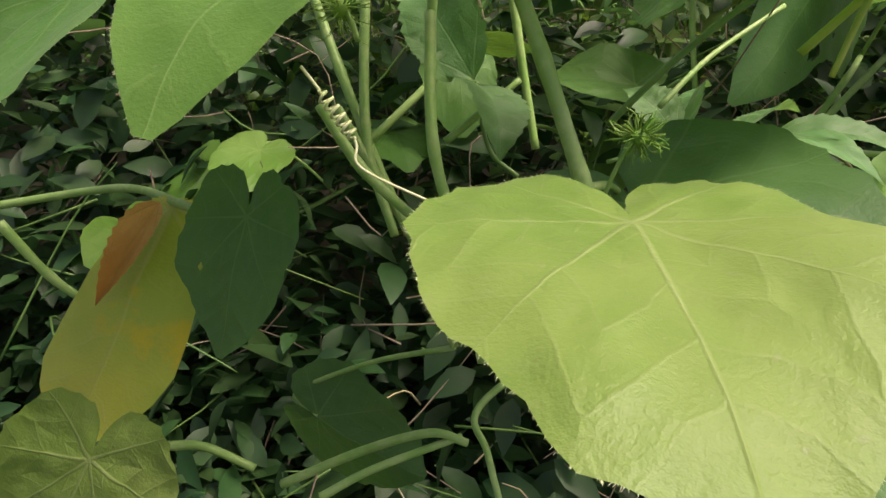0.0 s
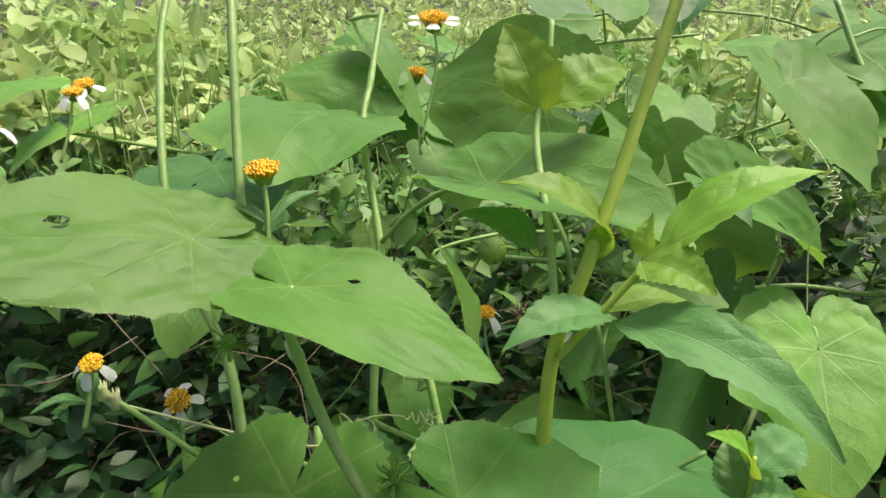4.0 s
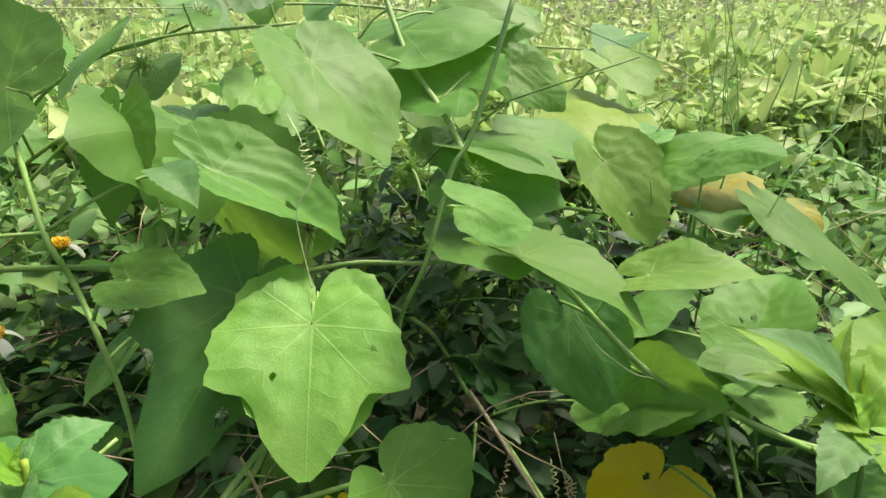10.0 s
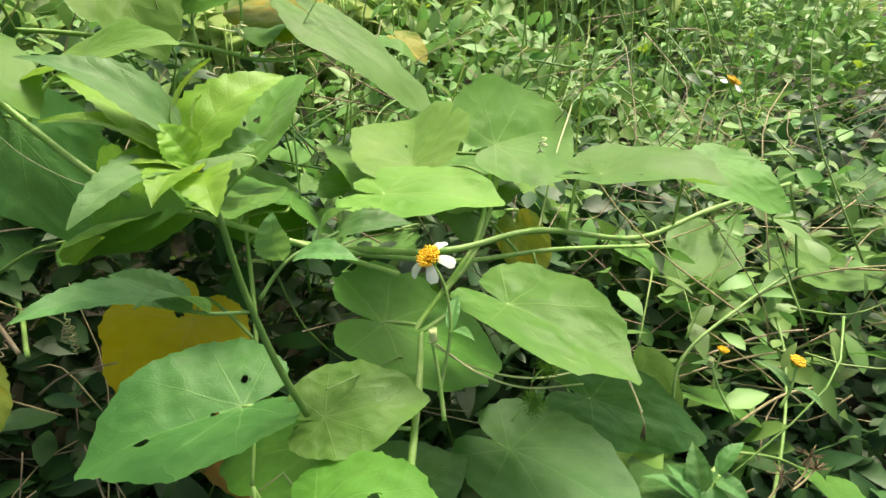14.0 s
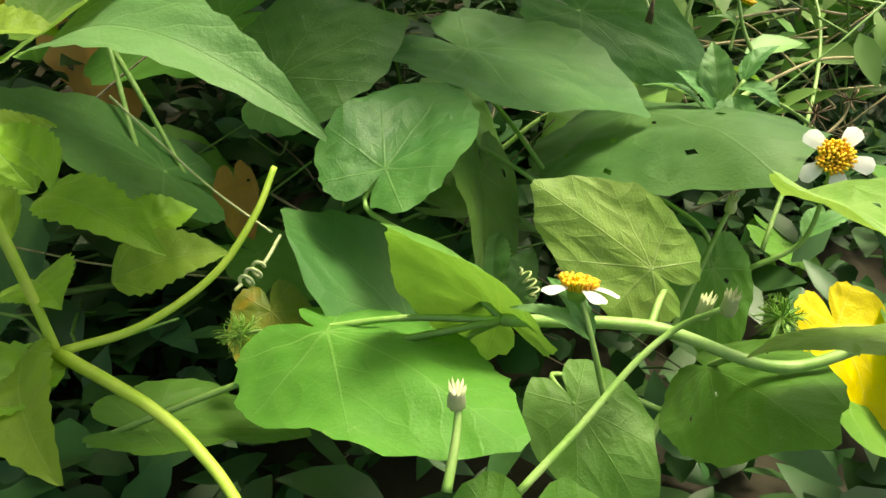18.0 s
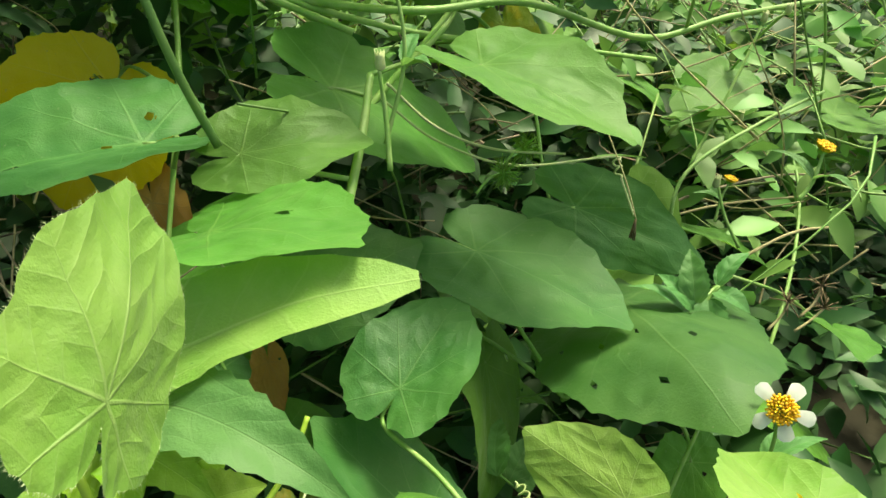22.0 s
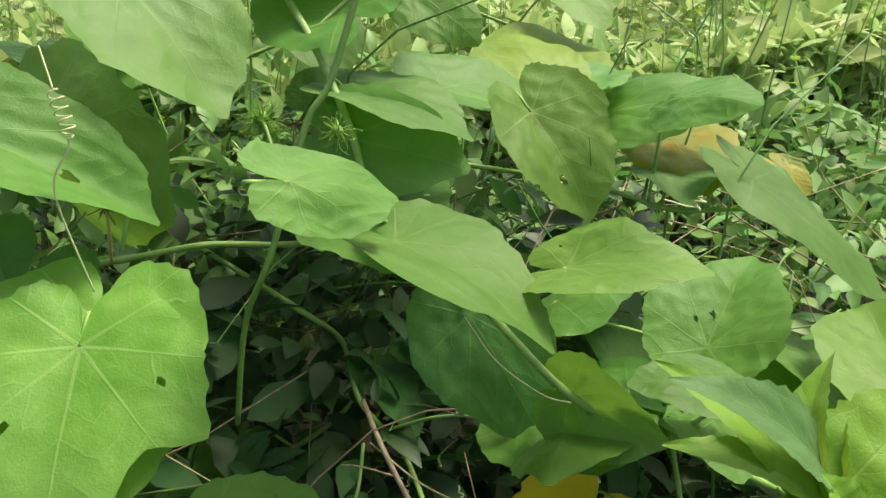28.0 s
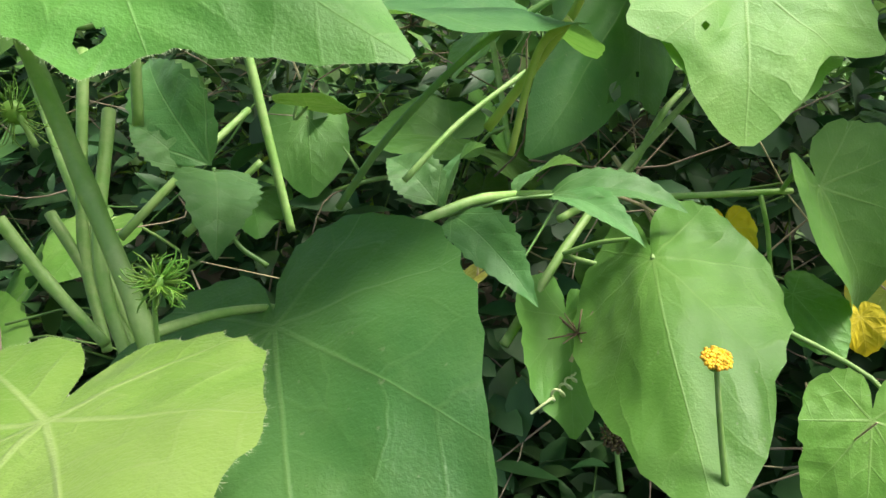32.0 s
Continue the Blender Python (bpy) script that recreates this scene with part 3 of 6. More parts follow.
heart_leaf(s8, (0.187, 0.489, 0.605), (-52, 5, -141), 0.097, 0.101, fold=13, arch=0.05, joint=(0.270, 0.534, 0.596))
heart_leaf(s7, (0.066, 0.443, 0.575), (-74, -1, 144), 0.066, 0.061, fold=0, arch=0.05, joint=(0.009, 0.444, 0.541))
heart_leaf(s8, (0.381, 0.350, 0.472), (10, 13, -130), 0.068, 0.063, fold=11, look='fresh', arch=0.05, joint=(0.352, 0.366, 0.440))
heart_leaf(s8, (0.304, 0.376, 0.485), (-18, -8, -139), 0.095, 0.096, fold=14, arch=0.05, joint=(0.316, 0.403, 0.476))
heart_leaf(s8, (0.258, 0.332, 0.533), (-30, 39, -79), 0.057, 0.045, fold=-11, arch=0.05, joint=(0.313, 0.406, 0.478))
# The fresh look paints in the sky's reflection on this blade.
heart_leaf(s31, (0.414, 0.479, 0.519), (-59, 13, -158), 0.081, 0.091, fold=19, holes=[(0.08, 0.59, 0.022)], look='fresh', arch=0.05, joint=(0.435, 0.531, 0.460))
heart_leaf(s31, (0.501, 0.541, 0.499), (11, 30, -121), 0.105, 0.087, fold=-3, arch=0.05, joint=(0.478, 0.515, 0.453))
heart_leaf(s31, (0.552, 0.532, 0.479), (-17, 9, 165), 0.082, 0.091, fold=-0, look='autumn', arch=0.05, joint=(0.508, 0.491, 0.445))
heart_leaf(s16, (0.469, 0.352, 0.410), (28, -3, -57), 0.071, 0.080, fold=23, holes=[(-0.06, 0.27, 0.022)], arch=0.05, joint=(0.470, 0.401, 0.389))
heart_leaf(s12, (0.561, 0.306, 0.391), (3, -10, -32), 0.090, 0.088, fold=23, look='fresh', arch=0.05, joint=(0.617, 0.298, 0.363))
heart_leaf(s12, (0.631, 0.308, 0.391), (-10, 40, -81), 0.099, 0.101, fold=15, arch=0.05, joint=(0.633, 0.314, 0.379))
heart_leaf(s32, (0.523, 0.271, 0.389), (-2, 6, -139), 0.076, 0.071, fold=7, look='fresh', arch=0.05, joint=(0.498, 0.296, 0.349))
heart_leaf(s31, (0.564, 0.449, 0.468), (-40, 2, -142), 0.116, 0.087, fold=3, arch=0.05, joint=(0.563, 0.453, 0.445))
heart_leaf(s31, (0.467, 0.588, 0.524), (10, 2, -21), 0.132, 0.129, fold=-5, look='lime', arch=0.05, joint=(0.435, 0.531, 0.460))
heart_leaf(s31, (0.456, 0.562, 0.531), (13, 1, 1), 0.086, 0.083, fold=-3, look='lime', arch=0.05, joint=(0.435, 0.531, 0.460))
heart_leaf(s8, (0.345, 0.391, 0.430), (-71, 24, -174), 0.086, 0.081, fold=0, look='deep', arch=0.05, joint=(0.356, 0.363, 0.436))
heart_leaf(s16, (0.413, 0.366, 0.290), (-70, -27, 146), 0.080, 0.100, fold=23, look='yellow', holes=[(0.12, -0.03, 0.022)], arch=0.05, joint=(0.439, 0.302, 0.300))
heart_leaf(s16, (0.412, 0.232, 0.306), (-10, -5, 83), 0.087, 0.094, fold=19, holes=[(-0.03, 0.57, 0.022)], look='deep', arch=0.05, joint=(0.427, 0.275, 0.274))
heart_leaf(s24, (0.420, 0.151, 0.300), (13, -0, -156), 0.077, 0.075, fold=7, holes=[(-0.17, 0.35, 0.022)], arch=0.05)
heart_leaf(s24, (0.445, 0.199, 0.306), (1, 20, -110), 0.057, 0.061, fold=10, arch=0.05, joint=(0.486, 0.178, 0.294))
heart_leaf(s24, (0.575, 0.216, 0.322), (-12, 3, -163), 0.094, 0.077, fold=15, arch=0.05, joint=(0.511, 0.212, 0.327))
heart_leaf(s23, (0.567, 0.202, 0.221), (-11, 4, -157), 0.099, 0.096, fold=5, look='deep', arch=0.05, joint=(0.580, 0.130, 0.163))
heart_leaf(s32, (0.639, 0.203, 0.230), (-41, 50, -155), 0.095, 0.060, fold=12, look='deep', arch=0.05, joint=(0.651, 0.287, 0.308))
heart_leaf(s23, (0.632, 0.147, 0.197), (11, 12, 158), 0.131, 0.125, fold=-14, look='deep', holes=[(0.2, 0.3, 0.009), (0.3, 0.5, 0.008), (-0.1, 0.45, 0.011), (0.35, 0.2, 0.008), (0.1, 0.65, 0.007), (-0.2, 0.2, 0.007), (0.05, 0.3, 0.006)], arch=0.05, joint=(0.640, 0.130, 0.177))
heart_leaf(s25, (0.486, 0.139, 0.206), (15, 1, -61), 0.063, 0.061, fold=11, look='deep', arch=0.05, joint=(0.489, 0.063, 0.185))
heart_leaf(s16, (0.468, 0.201, 0.225), (23, 32, -89), 0.064, 0.063, fold=1, look='deep', arch=0.05)
heart_leaf(s25, (0.438, 0.090, 0.182), (11, -6, -166), 0.084, 0.077, fold=-21, arch=0.05, joint=(0.489, 0.063, 0.185))
heart_leaf(s25, (0.478, 0.105, 0.152), (28, 6, 31), 0.074, 0.067, fold=4, look='deep', arch=0.05, joint=(0.489, 0.063, 0.185))
heart_leaf(s25, (0.492, 0.068, 0.183), (59, 21, 119), 0.070, 0.046, fold=-25, arch=0.05, joint=(0.489, 0.063, 0.185))
heart_leaf(s25, (0.538, 0.047, 0.198), (37, -35, 17), 0.052, 0.044, fold=-8, look='pale', arch=0.05, joint=(0.524, 0.032, 0.190))
heart_leaf(s25, (0.539, -0.015, 0.247), (-19, 4, -36), 0.058, 0.047, fold=17, look='pale', arch=0.05, joint=(0.579, -0.011, 0.193))
heart_leaf(s25, (0.553, 0.024, 0.163), (33, 30, 176), 0.059, 0.057, fold=-25, arch=0.05, joint=(0.545, 0.010, 0.185))
heart_leaf(s24, (0.385, 0.114, 0.281), (22, 19, -110), 0.096, 0.041, fold=20, shape='narrow', look='pale', arch=0.05, hairs=1)
heart_leaf(s16, (0.415, 0.205, 0.193), (37, -9, 82), 0.078, 0.072, fold=4, look='deep', arch=0.05, joint=(0.411, 0.247, 0.237))
heart_leaf(s16, (0.464, 0.261, 0.234), (-25, -19, 61), 0.086, 0.079, fold=5, arch=0.05)
heart_leaf(s12, (0.512, 0.263, 0.306), (-36, 20, -112), 0.108, 0.102, fold=5, arch=0.05, joint=(0.536, 0.262, 0.297))
heart_leaf(s11, (0.678, 0.248, 0.376), (-1, 1, -145), 0.087, 0.088, fold=15, arch=0.05, joint=(0.661, 0.262, 0.332))
heart_leaf(s11, (0.757, 0.219, 0.373), (-26, 16, -163), 0.060, 0.057, fold=3, arch=0.05, joint=(0.770, 0.256, 0.313))
heart_leaf(s16, (0.480, 0.401, 0.339), (22, 13, 15), 0.096, 0.089, fold=6, arch=0.05, joint=(0.456, 0.351, 0.345))
heart_leaf(s32, (0.639, 0.368, 0.328), (35, -28, 81), 0.079, 0.077, fold=-20, arch=0.05, joint=(0.637, 0.286, 0.311))
heart_leaf(s1, (-0.032, 0.167, 0.507), (-26, 25, -121), 0.075, 0.074, fold=-7, shape='trilobe', holes=[(0.39, 0.36, 0.022)], arch=0.05, hairs=1, joint=(-0.053, 0.165, 0.494))
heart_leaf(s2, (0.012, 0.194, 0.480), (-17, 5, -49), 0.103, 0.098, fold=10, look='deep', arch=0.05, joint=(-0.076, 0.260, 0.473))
heart_leaf(s3, (-0.092, 0.186, 0.492), (-27, 3, 167), 0.106, 0.102, fold=4, shape='trilobe', holes=[(-0.11, 0.61, 0.022)], arch=0.05, hairs=1, joint=(-0.116, 0.209, 0.493))
heart_leaf(s3, (-0.152, 0.155, 0.464), (-35, -4, 137), 0.076, 0.079, fold=6, shape='trilobe', arch=0.05, hairs=1, joint=(-0.116, 0.209, 0.493))
heart_leaf(s1, (-0.120, 0.199, 0.582), (10, -32, 127), 0.080, 0.061, fold=-3, holes=[(0.08, 0.46, 0.022)], arch=0.05, hairs=1, joint=(-0.098, 0.206, 0.564))
heart_leaf(s1, (-0.086, 0.193, 0.568), (-14, 9, -113), 0.075, 0.053, fold=7, arch=0.05, hairs=1, joint=(-0.096, 0.203, 0.561))
heart_leaf(s1, (-0.092, 0.206, 0.561), (37, 15, 57), 0.034, 0.033, fold=-7, arch=0.05, joint=(-0.096, 0.203, 0.561))
heart_leaf(s2, (-0.106, 0.323, 0.606), (-6, -8, 179), 0.093, 0.089, fold=-2, arch=0.05, joint=(-0.086, 0.330, 0.599))
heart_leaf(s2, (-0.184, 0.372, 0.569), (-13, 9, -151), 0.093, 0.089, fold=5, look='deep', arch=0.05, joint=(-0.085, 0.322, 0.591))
heart_leaf(s2, (-0.097, 0.391, 0.644), (-53, 7, -116), 0.068, 0.034, fold=4, shape='narrow', arch=0.05, joint=(-0.083, 0.381, 0.651))
heart_leaf(s2, (-0.024, 0.262, 0.585), (-9, 9, -119), 0.086, 0.072, fold=18, arch=0.05, joint=(-0.074, 0.288, 0.550))
heart_leaf(s1, (-0.022, 0.097, 0.437), (-0, 4, -177), 0.072, 0.082, fold=4, look='pale', arch=0.05, hairs=1, whole=True)
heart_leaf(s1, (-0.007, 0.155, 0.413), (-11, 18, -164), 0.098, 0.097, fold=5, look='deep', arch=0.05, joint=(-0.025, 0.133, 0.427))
heart_leaf(s34, (0.109, 0.246, 0.380), (-16, 27, 170), 0.108, 0.079, fold=-24, arch=0.05, joint=(0.079, 0.281, 0.363))
heart_leaf(s33, (0.201, 0.311, 0.380), (-65, 11, -136), 0.071, 0.103, fold=23, arch=0.05, joint=(0.196, 0.335, 0.368))
heart_leaf(s26, (-0.118, 0.151, 0.403), (-64, 3, 163), 0.043, 0.041, fold=8, look='deep', arch=0.05)
heart_leaf(s26, (-0.157, 0.181, 0.388), (-42, -2, 172), 0.083, 0.049, fold=-10, shape='spatula', look='dying', arch=0.05)
heart_leaf(s26, (-0.132, 0.083, 0.376), (-80, -26, 179), 0.049, 0.044, fold=6, look='pale', arch=0.05)
heart_leaf(s18, (-0.117, 0.194, 0.283), (-47, 73, -155), 0.056, 0.056, fold=-20, look='deep', arch=0.05, joint=(-0.058, 0.186, 0.334))
heart_leaf(s7, (0.030, 0.377, 0.386), (-2, -23, 86), 0.056, 0.055, fold=18, arch=0.05, joint=(0.059, 0.365, 0.395))
heart_leaf(s34, (0.080, 0.260, 0.344), (-36, -34, -164), 0.055, 0.053, fold=-6, arch=0.05, joint=(0.067, 0.265, 0.352))
heart_leaf(s33, (0.192, 0.295, 0.332), (-20, 21, -171), 0.039, 0.038, fold=-4, arch=0.05, joint=(0.184, 0.332, 0.369))
heart_leaf(s34, (0.190, 0.218, 0.324), (-53, 1, 161), 0.056, 0.052, fold=5, look='fresh', arch=0.05, joint=(0.079, 0.281, 0.363))
heart_leaf(s7, (0.053, 0.418, 0.439), (-31, 18, 139), 0.048, 0.046, fold=-3, arch=0.05, joint=(0.050, 0.381, 0.446))
heart_leaf(s6, (-0.063, 0.429, 0.392), (10, -25, -144), 0.050, 0.047, fold=2, arch=0.05, joint=(-0.028, 0.458, 0.484))
heart_leaf(s6, (0.099, 0.490, 0.561), (10, -48, 147), 0.115, 0.119, fold=-25, arch=0.05, joint=(0.080, 0.455, 0.470))
heart_leaf(s7, (0.017, 0.481, 0.610), (4, -34, 80), 0.047, 0.045, fold=-9, arch=0.05, joint=(-0.005, 0.480, 0.564))
heart_leaf(s2, (-0.088, 0.376, 0.614), (9, -46, 87), 0.055, 0.055, fold=-10, arch=0.05, joint=(-0.085, 0.359, 0.629))
heart_leaf(s8, (0.216, 0.581, 0.622), (-1, -17, 58), 0.052, 0.049, fold=0, arch=0.05, joint=(0.260, 0.572, 0.641))
heart_leaf(s8, (0.268, 0.566, 0.622), (11, 19, -88), 0.127, 0.123, fold=-12, arch=0.05, joint=(0.263, 0.561, 0.626))
heart_leaf(s8, (0.348, 0.518, 0.593), (-52, 36, -157), 0.057, 0.055, fold=6, arch=0.05, joint=(0.281, 0.501, 0.569))
heart_leaf(s8, (0.306, 0.482, 0.539), (-14, 2, -139), 0.084, 0.075, fold=6, arch=0.05, joint=(0.288, 0.480, 0.549))
heart_leaf(s8, (0.320, 0.572, 0.637), (-17, 36, -136), 0.075, 0.071, fold=-7, arch=0.05, joint=(0.262, 0.564, 0.631))
heart_leaf(s8, (0.303, 0.509, 0.582), (10, -30, 16), 0.099, 0.095, fold=5, arch=0.05, joint=(0.280, 0.505, 0.572))
heart_leaf(s31, (0.515, 0.468, 0.523), (4, 31, -165), 0.062, 0.062, fold=-12, arch=0.05, joint=(0.511, 0.488, 0.444))
heart_leaf(s8, (0.292, 0.461, 0.517), (-20, 49, -133), 0.078, 0.071, fold=5, arch=0.05, joint=(0.296, 0.454, 0.522))
heart_leaf(s8, (0.283, 0.527, 0.527), (19, 18, -38), 0.048, 0.046, fold=10, arch=0.05, joint=(0.289, 0.476, 0.546))
heart_leaf(s8, (0.303, 0.466, 0.479), (-10, 4, 178), 0.095, 0.101, fold=6, arch=0.05, joint=(0.297, 0.451, 0.519))
heart_leaf(s6, (0.106, 0.557, 0.508), (-89, 74, 137), 0.130, 0.128, fold=-25, arch=0.05, joint=(0.094, 0.454, 0.467))
heart_leaf(s31, (0.713, 0.611, 0.427), (-3, -22, 158), 0.087, 0.086, fold=-18, arch=0.05)
heart_leaf(s31, (0.360, 0.514, 0.531), (-23, 13, -100), 0.094, 0.091, fold=15, arch=0.05, joint=(0.357, 0.550, 0.473))
heart_leaf(s11, (0.540, 0.355, 0.365), (3, -5, -66), 0.070, 0.068, fold=13, arch=0.05, joint=(0.503, 0.304, 0.347))
heart_leaf(s22, (0.641, 0.354, 0.346), (-17, 4, -77), 0.068, 0.066, fold=-2, arch=0.05, joint=(0.633, 0.312, 0.363))
heart_leaf(s12, (0.544, 0.294, 0.271), (11, -2, -30), 0.070, 0.069, fold=5, arch=0.05, joint=(0.521, 0.254, 0.290))
heart_leaf(s16, (0.421, 0.443, 0.401), (21, -8, -94), 0.073, 0.072, fold=-21, arch=0.05, joint=(0.470, 0.401, 0.389))
heart_leaf(s22, (0.568, 0.375, 0.372), (2, -20, 142), 0.082, 0.079, fold=1, arch=0.05, joint=(0.642, 0.326, 0.377))
heart_leaf(s11, (0.386, 0.347, 0.399), (-6, 71, -155), 0.056, 0.055, fold=15, arch=0.05, joint=(0.437, 0.372, 0.370))
heart_leaf(s16, (0.491, 0.358, 0.363), (-21, 34, -28), 0.084, 0.082, fold=-8, arch=0.05, joint=(0.460, 0.365, 0.357))
heart_leaf(s11, (0.438, 0.375, 0.373), (-16, -7, -26), 0.073, 0.071, fold=-8, arch=0.05, joint=(0.437, 0.372, 0.370))
heart_leaf(s8, (0.402, 0.363, 0.376), (11, 23, 146), 0.081, 0.080, fold=-22, arch=0.05, joint=(0.400, 0.333, 0.395))
heart_leaf(s16, (0.531, 0.565, 0.302), (-85, -3, 166), 0.082, 0.091, fold=5, arch=0.05, joint=(0.458, 0.358, 0.351))
heart_leaf(s8, (0.444, 0.310, 0.420), (2, -11, 72), 0.044, 0.042, fold=-8, arch=0.05, joint=(0.430, 0.322, 0.379))
heart_leaf(s8, (0.454, 0.321, 0.388), (4, 1, 156), 0.054, 0.052, fold=5, arch=0.05, joint=(0.445, 0.317, 0.372))
heart_leaf(s31, (0.475, 0.547, 0.520), (2, 5, -65), 0.067, 0.065, fold=11, arch=0.05, joint=(0.456, 0.523, 0.457))
heart_leaf(s31, (0.541, 0.504, 0.462), (1, 2, 155), 0.070, 0.067, fold=2, arch=0.05, joint=(0.519, 0.482, 0.442))
heart_leaf(s7, (0.011, 0.439, 0.598), (10, -53, 37), 0.112, 0.110, fold=5, arch=0.05, joint=(-0.003, 0.474, 0.560))
heart_leaf(s7, (-0.064, 0.550, 0.574), (-32, 21, -107), 0.073, 0.069, fold=6, arch=0.05, joint=(-0.005, 0.480, 0.564))
heart_leaf(s7, (-0.045, 0.364, 0.507), (-63, -35, -107), 0.058, 0.051, fold=5, arch=0.05, joint=(0.024, 0.407, 0.519))
heart_leaf(s11, (0.885, 0.345, 0.199), (-37, -20, 57), 0.066, 0.063, fold=-3, arch=0.05)
heart_leaf(s11, (0.932, 0.319, 0.189), (-1, -16, 104), 0.104, 0.100, fold=0, arch=0.05)
heart_leaf(s11, (0.966, 0.242, 0.221), (-16, 11, -94), 0.114, 0.110, fold=9, arch=0.05, joint=(0.904, 0.244, 0.322))
heart_leaf(s11, (0.880, 0.298, 0.253), (-16, -19, 113), 0.083, 0.079, fold=2, arch=0.05, joint=(0.872, 0.247, 0.320))
heart_leaf(s31, (0.549, 0.506, 0.322), (-29, -21, 177), 0.047, 0.045, fold=2, arch=0.05, joint=(0.522, 0.479, 0.441))
heart_leaf(s22, (0.651, 0.409, 0.345), (4, 5, 175), 0.100, 0.098, fold=-4, arch=0.05, joint=(0.633, 0.312, 0.363))
heart_leaf(s22, (0.613, 0.337, 0.357), (-12, 17, -120), 0.054, 0.053, fold=-15, arch=0.05, joint=(0.635, 0.315, 0.366))
heart_leaf(s10, (0.373, 0.376, 0.367), (11, 21, -135), 0.080, 0.071, fold=4, arch=0.05, joint=(0.301, 0.439, 0.325))
heart_leaf(s16, (0.403, 0.206, 0.178), (-7, 22, 13), 0.067, 0.067, fold=-6, arch=0.05, joint=(0.411, 0.247, 0.237))
heart_leaf(s23, (0.550, 0.163, 0.175), (-60, -38, -164), 0.078, 0.074, fold=7, arch=0.05, joint=(0.580, 0.130, 0.163))
heart_leaf(s23, (0.612, 0.069, 0.155), (-65, 2, 160), 0.048, 0.046, fold=-2, arch=0.05, joint=(0.609, 0.130, 0.169))
heart_leaf(s23, (0.806, 0.109, 0.136), (12, -11, 133), 0.051, 0.049, fold=9, arch=0.05, joint=(0.713, 0.138, 0.194))
heart_leaf(s24, (0.382, 0.045, 0.329), (60, 52, 32), 0.049, 0.043, fold=-12, look='pale', arch=0.05, hairs=1)
heart_leaf(s25, (0.379, 0.110, 0.149), (-24, -20, -100), 0.057, 0.055, fold=15, arch=0.05, joint=(0.489, 0.063, 0.185))
heart_leaf(s25, (0.555, -0.019, 0.213), (-26, 27, 36), 0.038, 0.036, fold=-1, look='pale', arch=0.05, joint=(0.570, -0.007, 0.190))


# ---------------------------------------------------------------- the rest
def leaf_cloud(name, label, count, place, size, material, seed, kind="stuff", stretch=2.2, lean=0.45):
    """Many small folded leaves in one mesh: place(rng) gives a point or None."""
    rng = random.Random(seed)
    verts, faces = [], []
    made = 0
    while made < count:
        p = place(rng)
        if p is None:
            continue
        made += 1
        l = rng.uniform(*size)
        w = l / stretch * rng.uniform(0.75, 1.2)
        az = rng.uniform(0, 2 * math.pi)
        el = rng.gauss(0.05, lean)
        way = np.array((math.cos(az) * math.cos(el), math.sin(az) * math.cos(el), math.sin(el)))
        across = np.cross(way, (0, 0, 1.0))
        across /= np.linalg.norm(across) + 1e-9
        up = np.cross(across, way)
        b = rng.gauss(0, 0.5)
        across, up = math.cos(b) * across + math.sin(b) * up, math.cos(b) * up - math.sin(b) * across
        i = len(verts)
        p = np.array(p)
        f, d = rng.uniform(0.1, 0.35), rng.uniform(0.05, 0.25)
        prof = ((0.0, 0.06), (0.18, 0.72), (0.42, 1.0), (0.7, 0.68), (0.88, 0.3))
        for q, g in prof:
            mid = p + way * l * q + up * l * d * (q - q * q * 1.6)
            verts += [mid - across * w / 2 * g + up * w * f * g * 0.5, mid, mid + across * w / 2 * g + up * w * f * g * 0.5]
        verts.append(p + way * l + up * l * d * (-0.6))
        for k in range(len(prof) - 1):
            j = i + 3 * k
            faces += [(j, j + 1, j + 4, j + 3), (j + 1, j + 2, j + 5, j + 4)]
        j = i + 3 * (len(prof) - 1)
        faces += [(j, j + 1, i + 15), (j + 1, j + 2, i + 15)]
    return tagged(link(name, verts, faces, material), label, "undergrowth", kind=kind)


def bank_front(x, z):
    """How far ahead the face of the thicket lies at this height."""
    return 0.14 + 0.95 * (z - 0.17) + (0.06 if x < 0 else 0.0)


def under_place(rng):
    x, z = rng.uniform(-0.9, 1.7), rng.uniform(0.02, 0.58)
    y = bank_front(x, z) + 0.13 + abs(rng.gauss(0, 0.25))
    if x > 0.55 and z > 0.26 + 0.12 * noise.noise(Vector((x * 4, y * 4, 1))):
        return None
    if z > 0.42 + 0.2 * noise.noise(Vector((x * 5, y * 5, 3))):
        return None
    return x, y, z


def low_place(rng):
    x, y = rng.uniform(-0.8, 1.5), rng.uniform(-0.15, 0.6)
    z = rng.uniform(0.01, 0.11 + 0.05 * max(0, y))
    return x, y, z


def mid_place(rng):
    y = 0.55 + abs(rng.gauss(0, 0.8))
    x = rng.uniform(-1.2, 1.2) * (0.8 + 0.8 * y) + 0.5
    top = (0.34 + 0.10 * y if x > 0.5 else 0.5 + 0.08 * y) * (0.8 + 0.35 * noise.noise(Vector((x * 2.5, y * 2.5, 5))))
    return x, y, top * (1 - abs(rng.gauss(0, 0.25)))


def far_place(rng):
    y = rng.uniform(1.2, 1.2 + 9 * rng.random() ** 1.6)
    x = rng.uniform(-1, 1) * (1.0 + 0.9 * y) + 0.45 * y
    top = (0.46 + 0.09 * y) * (0.8 + 0.4 * noise.noise(Vector((x * 1.5, y * 1.5, 9))))
    return x, y, top * (1 - abs(rng.gauss(0, 0.22)))



